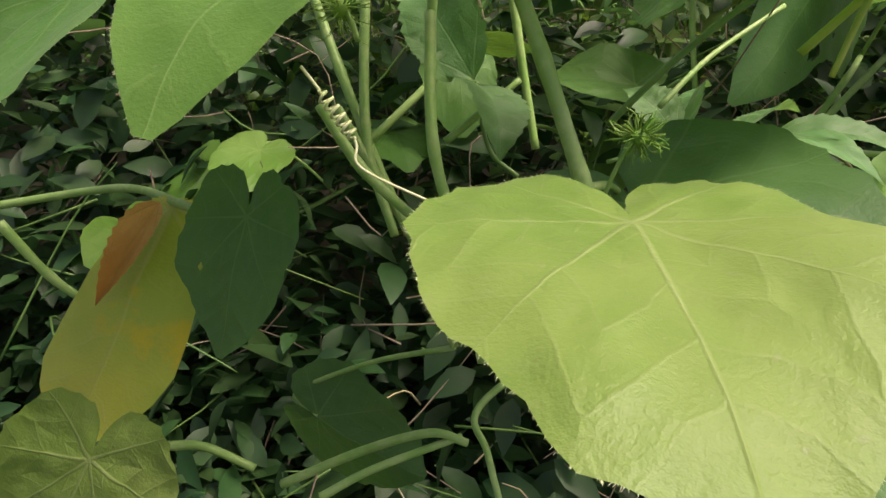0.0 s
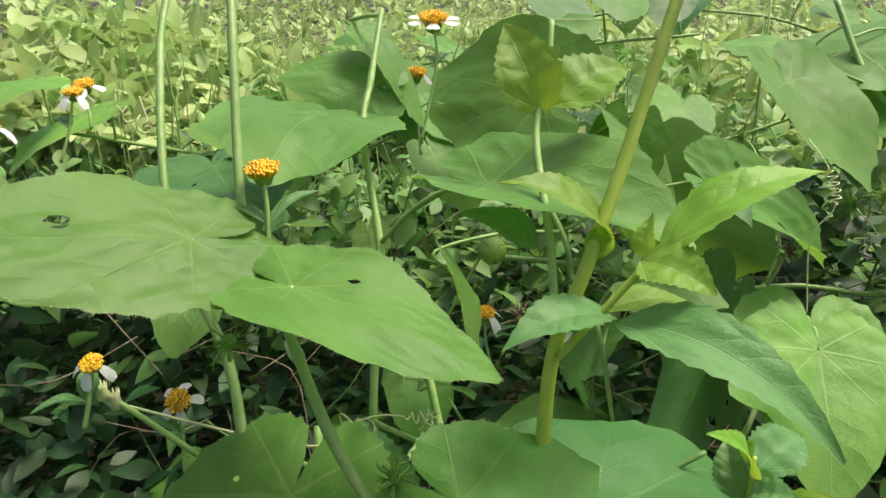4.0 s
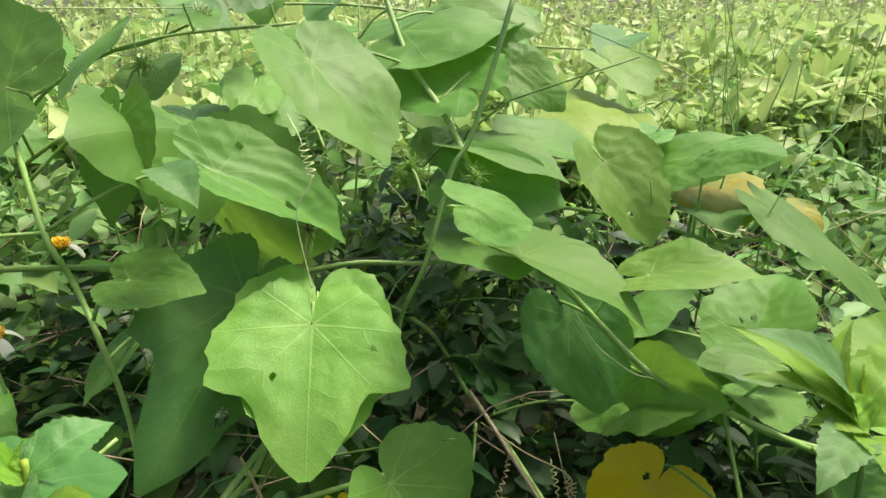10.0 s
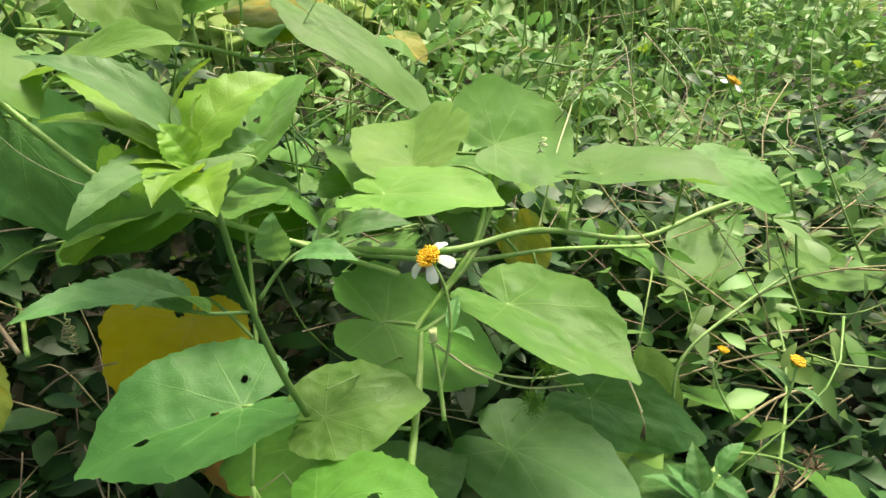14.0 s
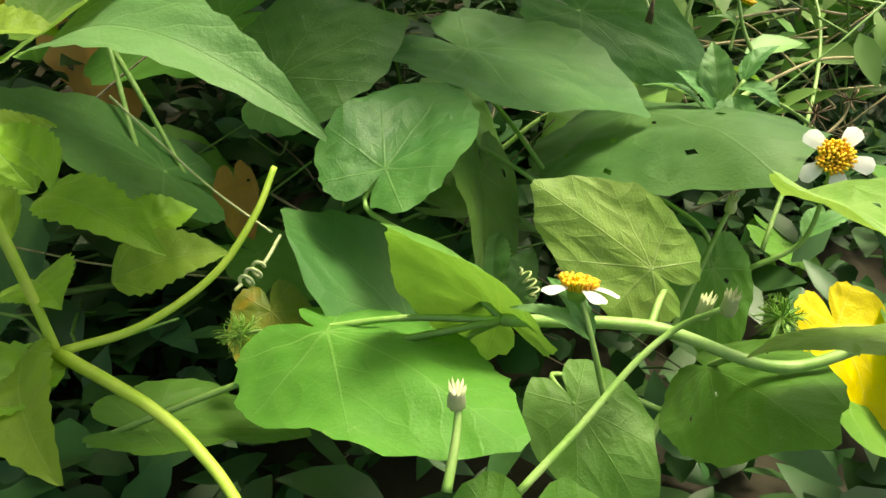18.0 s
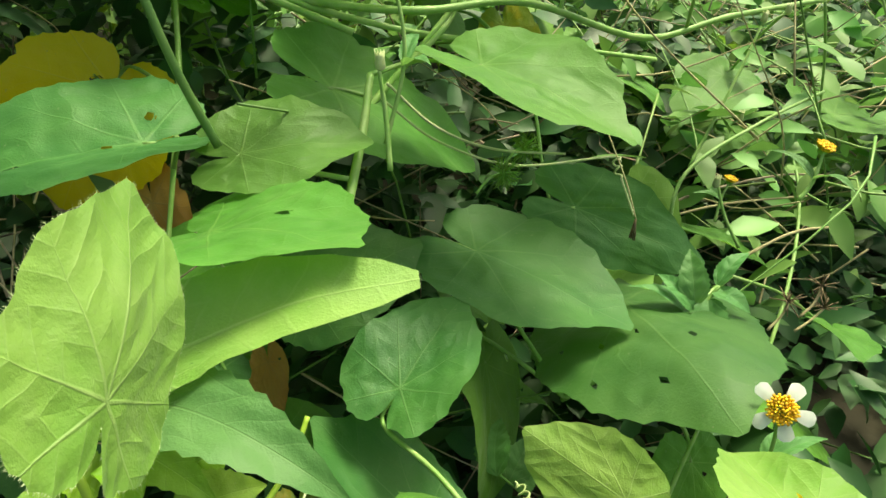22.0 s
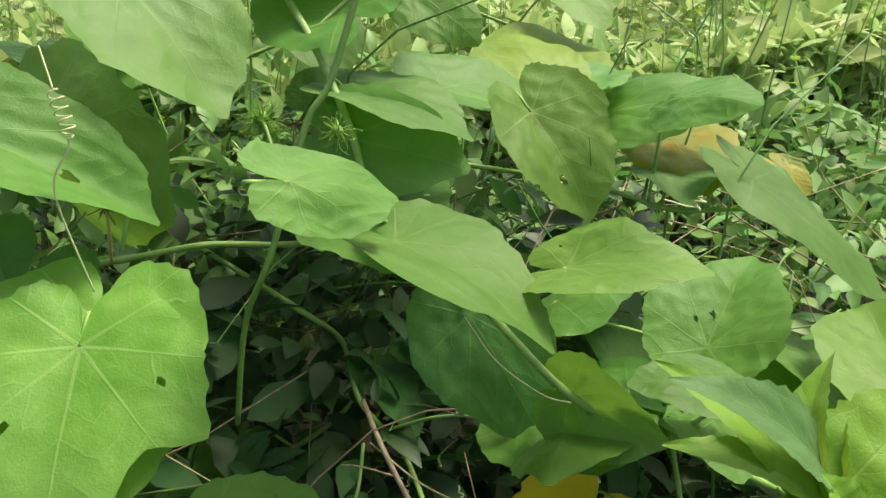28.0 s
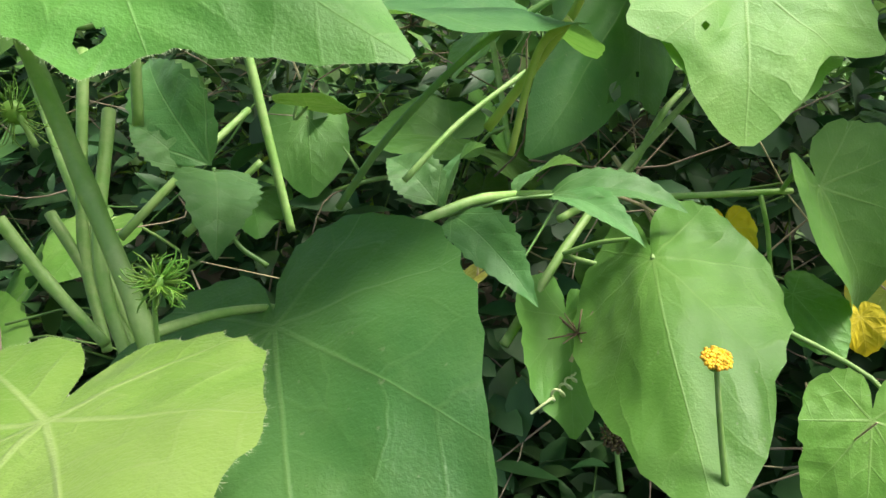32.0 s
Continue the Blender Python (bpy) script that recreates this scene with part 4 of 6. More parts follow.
# ---------------------------------------------------------------- weeds with toothed leaves
def weed(name, label, base, group=""):
    return thing(name, label, "weed", base, group)


def stalk(parent, points, r, material=LIME_STEM, name="stem", hairs=0):
    return tube(name, points, r, r * 0.75, material, parent, per=8, sides=8, hairs=hairs)


TALL = weed("tall_weed", "tall yellow-green weed with toothed lance leaves", (-0.005, 0.194, 0.509))
stalk(TALL, [(-0.006, 0.187, 0.489), (-0.003, 0.195, 0.542), (0.007, 0.201, 0.572), (0.020, 0.214, 0.608), (0.036, 0.232, 0.655), (0.045, 0.242, 0.683)], 0.0027)
stalk(TALL, [(-0.000, 0.206, 0.541), (-0.002, 0.228, 0.574), (-0.006, 0.255, 0.606), (-0.001, 0.273, 0.628), (0.001, 0.285, 0.647)], 0.0016, STEM, "side_stem")
stalk(TALL, [(-0.001, 0.193, 0.545), (0.009, 0.191, 0.559), (0.024, 0.193, 0.577)], 0.0015, LIME_STEM, "side_stem")
blade(TALL, (0.015, 0.205, 0.581), (-0.020, 0.199, 0.601), 0.021, 20, "tall")
blade(TALL, (0.028, 0.194, 0.580), (0.079, 0.205, 0.603), 0.020, -15, "tall")
blade(TALL, (0.022, 0.193, 0.578), (0.040, 0.177, 0.574), 0.019, -30, "tall")
blade(TALL, (0.027, 0.199, 0.577), (0.030, 0.213, 0.588), 0.013, 60, "tall")
blade(TALL, (0.015, 0.192, 0.560), (-0.020, 0.173, 0.557), 0.020, 10, "weed")
blade(TALL, (0.015, 0.187, 0.560), (0.065, 0.146, 0.542), 0.022, -25, "weed", bend=0.22)
blade(TALL, (0.013, 0.197, 0.559), (0.046, 0.208, 0.555), 0.014, -10, "tall")
blade(TALL, (-0.002, 0.262, 0.613), (-0.018, 0.279, 0.646), 0.026, 50, "tall")
blade(TALL, (0.000, 0.269, 0.615), (0.033, 0.286, 0.628), 0.028, -35, "tall")
blade(TALL, (0.009, 0.202, 0.575), (0.012, 0.196, 0.588), 0.010, 40, "tall")
blade(TALL, (-0.007, 0.226, 0.570), (-0.035, 0.243, 0.578), 0.018, 15, "weed")
blade(TALL, (0.036, 0.231, 0.654), (0.058, 0.227, 0.668), 0.022, -20, "tall")

SPROUT = weed("young_weed", "young pale green weed shoot with toothed leaves", (0.050, 0.204, 0.456))
stalk(SPROUT, [(0.046, 0.210, 0.444), (0.062, 0.208, 0.466), (0.070, 0.203, 0.481), (0.071, 0.205, 0.500)], 0.0015)
stalk(SPROUT, [(0.067, 0.201, 0.475), (0.059, 0.203, 0.466), (0.052, 0.198, 0.440)], 0.0013)
blade(SPROUT, (0.070, 0.203, 0.493), (0.048, 0.191, 0.519), 0.014, 30, "tall")
blade(SPROUT, (0.071, 0.203, 0.495), (0.094, 0.221, 0.499), 0.020, -20, "weed")
blade(SPROUT, (0.070, 0.198, 0.482), (0.106, 0.173, 0.487), 0.017, -15, "tall", bend=0.2)
blade(SPROUT, (0.068, 0.198, 0.482), (0.070, 0.173, 0.486), 0.018, 5, "tall")
blade(SPROUT, (0.069, 0.200, 0.487), (0.080, 0.188, 0.496), 0.016, -30, "weed")
blade(SPROUT, (0.070, 0.204, 0.497), (0.072, 0.208, 0.506), 0.010, 60, "tall")
blade(SPROUT, (0.068, 0.204, 0.482), (0.067, 0.220, 0.497), 0.014, 40, "weed")

ROSETTE = weed("beggartick_shoot", "leafy green shoot of a beggartick weed", (0.425, 0.198, 0.345))
stalk(ROSETTE, [(0.437, 0.200, 0.311), (0.427, 0.203, 0.344), (0.419, 0.209, 0.385), (0.415, 0.209, 0.418), (0.411, 0.211, 0.443)], 0.0019, GREEN_STEM)
blade(ROSETTE, (0.410, 0.215, 0.452), (0.358, 0.232, 0.492), 0.026, 25, "weed")
blade(ROSETTE, (0.411, 0.212, 0.447), (0.432, 0.231, 0.470), 0.024, 60, "tall")
blade(ROSETTE, (0.412, 0.207, 0.449), (0.439, 0.206, 0.452), 0.022, -20, "weed")
blade(ROSETTE, (0.407, 0.208, 0.447), (0.359, 0.232, 0.467), 0.020, 10, "tall")
blade(ROSETTE, (0.403, 0.205, 0.447), (0.359, 0.181, 0.440), 0.024, 10, "weed")
blade(ROSETTE, (0.406, 0.202, 0.445), (0.386, 0.170, 0.446), 0.022, 0, "tall")
blade(ROSETTE, (0.410, 0.200, 0.445), (0.405, 0.163, 0.440), 0.026, -10, "tall")
blade(ROSETTE, (0.405, 0.203, 0.447), (0.377, 0.208, 0.452), 0.020, 10, "tall")
blade(ROSETTE, (0.407, 0.203, 0.448), (0.398, 0.210, 0.465), 0.018, 40, "tall")
for tip, wide, bank in (((0.370, 0.257, 0.480), 0.021, 15), ((0.430, 0.242, 0.482), 0.019, 50), ((0.455, 0.223, 0.474), 0.036, -20)):
    blade(ROSETTE, (0.403, 0.211, 0.446), tip, wide, bank, "tall")
stalk(ROSETTE, [(0.421, 0.208, 0.373), (0.401, 0.204, 0.381), (0.378, 0.199, 0.396)], 0.0010, GREEN_STEM, "leaf_stalk")
blade(ROSETTE, (0.395, 0.203, 0.385), (0.367, 0.220, 0.403), 0.018, 20, "weed")
blade(ROSETTE, (0.386, 0.204, 0.390), (0.332, 0.191, 0.406), 0.022, 15, "weed")
blade(ROSETTE, (0.401, 0.204, 0.381), (0.372, 0.181, 0.404), 0.016, 0, "weed")
stalk(ROSETTE, [(0.425, 0.208, 0.378), (0.442, 0.212, 0.392), (0.471, 0.218, 0.397)], 0.0011, GREEN_STEM, "leaf_stalk")
blade(ROSETTE, (0.440, 0.213, 0.392), (0.441, 0.223, 0.413), 0.022, 50, "weed")
blade(ROSETTE, (0.458, 0.217, 0.394), (0.481, 0.223, 0.406), 0.022, 40, "weed")
blade(ROSETTE, (0.468, 0.219, 0.395), (0.507, 0.205, 0.396), 0.018, -20, "weed")
blade(ROSETTE, (0.444, 0.211, 0.392), (0.468, 0.187, 0.394), 0.018, -10, "weed")

BLUISH = weed("beggartick_seedling", "bluish-green beggartick branch with lobed leaflets", (0.012, 0.251, 0.396))
SPECK = weed("nettle_like_weed", "small dark toothed weed leaf with white specks", (0.538, 0.116, 0.138))
stalk(SPECK, [(0.547, 0.112, 0.123), (0.536, 0.115, 0.136), (0.530, 0.118, 0.144)], 0.0009, GREEN_STEM)
blade(SPECK, (0.529, 0.118, 0.143), (0.546, 0.140, 0.156), 0.022, 30, "weed")
blade(SPECK, (0.535, 0.116, 0.136), (0.557, 0.127, 0.150), 0.018, -20, "weed")
blade(SPECK, (0.537, 0.113, 0.134), (0.551, 0.111, 0.143), 0.016, -20, "weed")
stalk(BLUISH, [(-0.002, 0.246, 0.389), (0.020, 0.251, 0.395), (0.033, 0.257, 0.395), (0.056, 0.270, 0.395), (0.075, 0.276, 0.394)], 0.0010, GREEN_STEM)
blade(BLUISH, (0.073, 0.276, 0.394), (0.125, 0.261, 0.392), 0.022, -15, "weed")
blade(BLUISH, (0.073, 0.276, 0.393), (0.103, 0.236, 0.390), 0.018, -10, "weed")
blade(BLUISH, (0.059, 0.274, 0.395), (0.088, 0.292, 0.401), 0.024, 30, "weed")
blade(BLUISH, (0.033, 0.258, 0.394), (0.063, 0.216, 0.378), 0.024, -20, "weed")
blade(BLUISH, (0.030, 0.261, 0.396), (0.047, 0.295, 0.410), 0.026, 45, "weed")
blade(BLUISH, (0.027, 0.262, 0.397), (0.006, 0.281, 0.410), 0.024, 20, "weed")

SHADY = weed("shade_weed", "dark green weed leaves among the vine stems", (-0.049, 0.246, 0.392))
stalk(SHADY, [(-0.038, 0.241, 0.382), (-0.051, 0.246, 0.392), (-0.058, 0.258, 0.416)], 0.0011, GREEN_STEM)
blade(SHADY, (-0.059, 0.258, 0.417), (-0.092, 0.297, 0.450), 0.034, 40, "weed")
blade(SHADY, (-0.058, 0.257, 0.415), (-0.046, 0.216, 0.399), 0.032, 20, "weed")
blade(SHADY, (-0.068, 0.257, 0.416), (-0.090, 0.265, 0.432), 0.024, 20, "weed")

LEANING = weed("leaning_weed", "bluish-green toothed weed leaning over the vine leaves", (0.595, 0.147, 0.139))
stalk(LEANING, [(0.595, 0.147, 0.139), (0.622, 0.132, 0.169), (0.650, 0.116, 0.198), (0.667, 0.115, 0.216)], 0.0014, STEM)
blade(LEANING, (0.649, 0.117, 0.201), (0.630, 0.144, 0.211), 0.016, -10, "weed")
blade(LEANING, (0.654, 0.117, 0.206), (0.664, 0.136, 0.229), 0.017, 20, "weed")
blade(LEANING, (0.661, 0.116, 0.210), (0.649, 0.092, 0.187), 0.019, -30, "weed")
blade(LEANING, (0.664, 0.116, 0.213), (0.670, 0.095, 0.209), 0.014, -10, "weed")
blade(LEANING, (0.667, 0.116, 0.215), (0.692, 0.118, 0.228), 0.013, 10, "weed")
blade(LEANING, (0.652, 0.116, 0.204), (0.645, 0.139, 0.217), 0.014, 15, "weed")
blade(s7, (0.095, 0.376, 0.558), (0.116, 0.343, 0.542), 0.028, -10, "weed", label="bluish-green toothed leaf")

NEAR = weed("near_weed", "green weed with toothed leaves, sunlight painted in as lime", (0.365, 0.096, 0.204))
stalk(NEAR, [(0.355, 0.128, 0.288), (0.358, 0.123, 0.275), (0.362, 0.116, 0.252), (0.364, 0.107, 0.226), (0.365, 0.100, 0.201)], 0.0018, LIME_STEM)
stalk(NEAR, [(0.365, 0.100, 0.201), (0.383, 0.071, 0.196), (0.391, 0.053, 0.189), (0.395, 0.037, 0.181)], 0.0018, LIME_STEM, "side_stem")
stalk(NEAR, [(0.366, 0.100, 0.201), (0.387, 0.101, 0.200), (0.410, 0.106, 0.206), (0.427, 0.113, 0.218), (0.438, 0.122, 0.228)], 0.0014, LIME_STEM, "side_stem")
blade(NEAR, (0.384, 0.102, 0.278), (0.425, 0.041, 0.276), 0.026, -15, "weed", bend=0.2)
# Sunlight on these blades is painted by the brighter lime and tall looks.
blade(NEAR, (0.368, 0.112, 0.278), (0.390, 0.103, 0.283), 0.022, -10, "lime")
blade(NEAR, (0.363, 0.113, 0.276), (0.352, 0.113, 0.286), 0.022, 10, "lime")
blade(NEAR, (0.370, 0.130, 0.250), (0.383, 0.136, 0.249), 0.018, -10, "lime")
blade(NEAR, (0.372, 0.154, 0.220), (0.399, 0.112, 0.214), 0.022, -15, "lime")
blade(NEAR, (0.371, 0.156, 0.221), (0.362, 0.180, 0.235), 0.020, 30, "lime")
blade(NEAR, (0.364, 0.127, 0.224), (0.352, 0.131, 0.238), 0.022, 10, "lime")
blade(NEAR, (0.383, 0.125, 0.201), (0.418, 0.120, 0.203), 0.024, -25, "lime")
blade(NEAR, (0.390, 0.139, 0.205), (0.415, 0.141, 0.209), 0.022, -20, "lime")
blade(NEAR, (0.365, 0.118, 0.214), (0.370, 0.101, 0.214), 0.022, -10, "lime")
blade(NEAR, (0.358, 0.105, 0.201), (0.359, 0.062, 0.193), 0.026, -30, "lime")
blade(NEAR, (0.353, 0.120, 0.224), (0.338, 0.123, 0.236), 0.026, 5, "tall")
blade(NEAR, (0.350, 0.116, 0.201), (0.333, 0.112, 0.218), 0.030, 5, "tall")
blade(NEAR, (0.343, 0.099, 0.192), (0.330, 0.103, 0.205), 0.026, 5, "tall")
blade(NEAR, (0.366, 0.097, 0.198), (0.336, 0.091, 0.195), 0.028, 5, "tall")
blade(NEAR, (0.379, 0.089, 0.255), (0.369, 0.091, 0.269), 0.024, 5, "lime")

# ---------------------------------------------------------------- spiny-bracted fruits on the vines
def bract_fruit(parent, centre, size, bracts, seed, stem_to=None, ball=True):
    """A green berry in a cage of feathery, thread-like bracts."""
    rng = random.Random(seed)
    c = np.array(centre)
    verts, faces = [], []
    rings, spokes = 9, 14
    for k in range(rings + 1):
        a = math.pi * k / rings
        for j in range(spokes):
            b = 2 * math.pi * j / spokes
            r = size * (1 if ball else 0.5) * (1 + 0.035 * math.cos(6 * b))
            verts.append(c + np.array((r * math.sin(a) * math.cos(b), r * math.sin(a) * math.sin(b), 1.06 * r * math.cos(a))))
    for k in range(rings):
        for j in range(spokes):
            faces.append((k * spokes + j, (k + 1) * spokes + j, (k + 1) * spokes + (j + 1) % spokes, k * spokes + (j + 1) % spokes))
    ob = link("fruit", verts, faces, FRUIT if ball else BRACT, parent, "green berry in feathery bracts")
    verts, faces = [], []
    for _ in range(bracts):
        d = np.array([rng.gauss(0, 1) for _ in range(3)])
        d /= np.linalg.norm(d)
        side = np.cross(d, [rng.gauss(0, 1) for _ in range(3)])
        side /= np.linalg.norm(side) + 1e-9
        reach = size * rng.uniform(1.3, 2.1)
        pts = [c + d * size * (0.9 if ball else 0.4), c + (d + side * 0.12) * (size + reach) * 0.5, c + (d + side * rng.uniform(0.1, 0.5)) * reach]
        v, f = tube_data(spline(pts, 3), 0.00028, 0.00012, 3, first=len(verts))
        verts += v
        faces += f
        for q in range(5):
            s = rng.uniform(0.25, 1.0)
            p = pts[0] + (pts[2] - pts[0]) * s
            e = np.array([rng.gauss(0, 1) for _ in range(3)])
            e = e / np.linalg.norm(e) * size * rng.uniform(0.2, 0.42)
            w = np.cross(e, d)
            w = w / (np.linalg.norm(w) + 1e-9) * 0.00011
            i = len(verts)
            verts += [p - w, p + w, p + e]
            faces.append((i, i + 1, i + 2))
    cage = link("bract_net", verts, faces, BRACT, ob, "feathery thread-like green bracts")
    cage.location = (0, 0, 0)
    if stem_to is not None:
        tube("fruit_stalk", [stem_to, (np.array(stem_to) + c) / 2 + np.array((0, 0, 0.003)), c], min(0.0011, size * 0.16), min(0.0010, size * 0.14), STEM, parent, per=5)


F = [(s7, (-0.020, 0.424, 0.500), 0.0095, 34, (-0.056, 0.443, 0.503), True),
     (s1, (-0.017, 0.128, 0.442), 0.0034, 80, (-0.022, 0.130, 0.426), False),
     (s20, (-0.052, 0.171, 0.513), 0.0042, 60, (-0.054, 0.165, 0.498), False),
     (s8, (0.188, 0.563, 0.554), 0.008, 40, (0.195, 0.533, 0.535), False),
     (s8, (0.249, 0.456, 0.532), 0.008, 90, (0.253, 0.439, 0.515), False),
     (s8, (0.285, 0.416, 0.531), 0.006, 40, (0.287, 0.437, 0.530), False),
     (s1, (-0.125, 0.225, 0.570), 0.007, 60, (-0.114, 0.228, 0.576), False),
     (s3, (-0.127, 0.412, 0.619), 0.007, 44, (-0.118, 0.405, 0.599), False),
     (s12, (0.559, 0.170, 0.284), 0.0045, 110, (0.545, 0.172, 0.276), False),
     (s12, (0.588, 0.192, 0.283), 0.0045, 110, (0.577, 0.194, 0.276), False),
     (s25, (0.566, 0.014, 0.189), 0.0045, 120, (0.554, 0.009, 0.183), False),
     (s25, (0.416, 0.120, 0.167), 0.0045, 110, (0.432, 0.110, 0.165), False),
     (s29, (-0.106, 0.227, 0.448), 0.0075, 50, (-0.099, 0.222, 0.438), False),
     (s3, (-0.119, 0.214, 0.537), 0.006, 40, (-0.122, 0.220, 0.526), False),
     (s31, (0.253, 0.503, 0.515), 0.008, 90, (0.268, 0.514, 0.522), False),
     (s35, (0.058, 0.606, 0.602), 0.008, 90, (0.043, 0.603, 0.584), False)]
for n, (v, at, size, count, stem_at, ball) in enumerate(F):
    bract_fruit(v, at, size, count, 300 + n, stem_at, ball)


# ---------------------------------------------------------------- beggartick flowers
def flower_head(parent, centre, facing, petals, seed, size=0.0058, droop=0.0, reach=0.011, dry=False):
    """An orange disc of florets in a green cup, with broad white rays."""
    rng = random.Random(seed)
    c, n = np.array(centre), np.array(Vector(facing).normalized())
    a = np.cross(n, (0.3, 0.1, 0.9))
    a /= np.linalg.norm(a)
    b = np.cross(n, a)
    verts, faces = [], []
    prof = ((-1.15, 0.25), (-1.0, 0.6), (-0.5, 0.8), (0.0, 0.85))
    for h, r in prof:
        for j in range(10):
            q = 2 * math.pi * j / 10
            verts.append(c + size * (n * h + r * (a * math.cos(q) + b * math.sin(q))))
    for k in range(len(prof) - 1):
        for j in range(10):
            faces.append((k * 10 + j, k * 10 + (j + 1) % 10, (k + 1) * 10 + (j + 1) % 10, (k + 1) * 10 + j))
    head = link("flower_head", verts, faces, BRACT, parent)
    verts, faces = [], []
    for k in range(75):
        r, q = math.sqrt(k / 75) * size, k * 2.39996
        base = c + (a * math.cos(q) + b * math.sin(q)) * r
        lean = (base - c) * 0.5 + n * size * rng.uniform(0.5, 0.95) * (1.15 - 0.5 * r / size)
        v, f = tube_data([base - n * size * 0.2, base + lean * 0.6, base + lean], 0.00042, 0.00062, 5, first=len(verts))
        verts += v
        faces += f
    disc = link("disc", verts, faces, BURR if dry else FLORET, head, "dry brown disc" if dry else "orange-yellow disc of small florets")
    disc.location = (0, 0, 0)
    for k in range(petals):
        q = 2 * math.pi * (k + rng.uniform(-0.15, 0.15)) / max(petals, 5) + seed
        out = a * math.cos(q) + b * math.sin(q)
        across = np.cross(n, out)
        pv, pf = [], []
        for i in range(7):
            s = i / 6
            w = reach * 0.36 * (0.35 + 1.1 * s - 0.55 * s**3) * (1 if s < 0.9 else 0.72)
            mid = c + out * (size * 0.75 + reach * s) - n * (droop * reach * s * s) + n * 0.0004 * math.sin(3 * s)
            for u in (-1, -0.5, 0, 0.5, 1):
                tip = -0.06 * reach * (u * u - 0.5 * abs(math.sin(3 * u))) * (s > 0.9)
                pv.append(mid + across * w * u - n * 0.12 * w * abs(u) + out * tip)
        for i in range(6):
            for j in range(4):
                x = i * 5 + j
                pf.append((x, x + 1, x + 6, x + 5))
        p = link("petal", pv, pf, PETAL, head, "white ray petal")
        p.location = (0, 0, 0)
    return head


def beggartick(points, facing, petals, seed, droop=0.0, size=0.0058, reach=0.011, leaves=2, dry=False):
    v = thing("beggartick_flower", "white-rayed orange flower on a thin green stalk" if petals else "petal-less orange flower head on a thin green stalk", "flower", points[0], "beggartick flowers")
    tube("stalk", points, 0.0011, 0.0008, STEM, v, per=7, sides=6)
    flower_head(v, points[-1], facing, petals, seed, size, droop, reach, dry)
    rng = random.Random(seed)
    if len(points) > 2:
        p = np.array(points[1])
        for _ in range(leaves):
            q = rng.uniform(0, 6.28)
            blade(v, p, p + np.array((math.cos(q), math.sin(q), 0.25)) * rng.uniform(0.018, 0.03), 0.008, 0, "weed")
    return v


beggartick([(0.503, 0.181, 0.306), (0.518, 0.192, 0.335), (0.520, 0.199, 0.358), (0.515, 0.206, 0.375)], (-0.5, -0.15, 0.75), 4, 1, 0.5, size=0.0048, reach=0.0098)
beggartick([(0.591, 0.042, 0.181), (0.603, 0.033, 0.196), (0.598, 0.032, 0.231)], (-0.75, -0.5, 0.75), 5, 2, 0.1, size=0.0042, reach=0.009)
beggartick([(0.499, 0.023, 0.178), (0.498, 0.032, 0.197), (0.499, 0.042, 0.210)], (0.3, 0.3, 1), 4, 3, 0.15, size=0.0042, reach=0.009)
beggartick([(0.765, 0.193, 0.191), (0.772, 0.198, 0.204), (0.782, 0.201, 0.217)], (0.2, -0.1, 0.9), 0, 4, size=0.0034)
beggartick([(0.888, 0.323, 0.332), (0.912, 0.334, 0.358), (0.943, 0.345, 0.390)], (0.3, -0.3, 0.8), 4, 5, 0.3)
beggartick([(-0.162, 0.246, 0.453), (-0.163, 0.251, 0.470), (-0.165, 0.256, 0.484)], (0.1, -0.4, 0.4), 5, 6, 0.9, size=0.004, reach=0.007)
beggartick([(-0.173, 0.202, 0.506), (-0.172, 0.206, 0.515), (-0.171, 0.211, 0.528)], (0.1, -0.4, 0.8), 3, 7, 0.9, size=0.003, reach=0.006)
beggartick([(-0.103, 0.236, 0.538), (-0.104, 0.240, 0.548), (-0.108, 0.243, 0.558)], (-0.2, -0.6, 0.5), 4, 8, 0.5, size=0.004, reach=0.007)
beggartick([(-0.102, 0.211, 0.541), (-0.103, 0.224, 0.579), (-0.105, 0.230, 0.597)], (0.0, -0.2, 1), 0, 9, size=0.0045)
beggartick([(0.002, 0.489, 0.465), (0.002, 0.494, 0.476), (0.002, 0.498, 0.485)], (0.1, -0.2, 0.9), 2, 10, 0.9, size=0.0055)
beggartick([(0.110, 0.157, 0.357), (0.108, 0.163, 0.373), (0.106, 0.169, 0.391)], (0.0, -0.2, 1), 0, 11, size=0.0028, leaves=0)
beggartick([(0.835, 0.388, 0.447), (0.833, 0.411, 0.492), (0.831, 0.429, 0.526)], (0.2, -0.2, 1), 4, 12, 0.3, size=0.007)
beggartick([(0.691, 0.101, 0.268), (0.700, 0.102, 0.277), (0.708, 0.106, 0.291)], (0.1, -0.3, 1), 0, 13, size=0.0034)
beggartick([(0.094, 0.198, 0.309), (0.093, 0.203, 0.318), (0.092, 0.208, 0.327)], (0.2, -0.5, 0.5), 0, 14, size=0.0045, leaves=0, dry=True)
beggartick([(-0.290, 0.270, 0.549), (-0.275, 0.297, 0.587), (-0.272, 0.314, 0.600)], (0.2, -0.3, 0.9), 2, 15, 1.0, size=0.0045, reach=0.008)
beggartick([(-0.319, 0.433, 0.558), (-0.314, 0.442, 0.580), (-0.312, 0.451, 0.603)], (0.1, -0.2, 1), 5, 16, 0.9, size=0.005, reach=0.009)
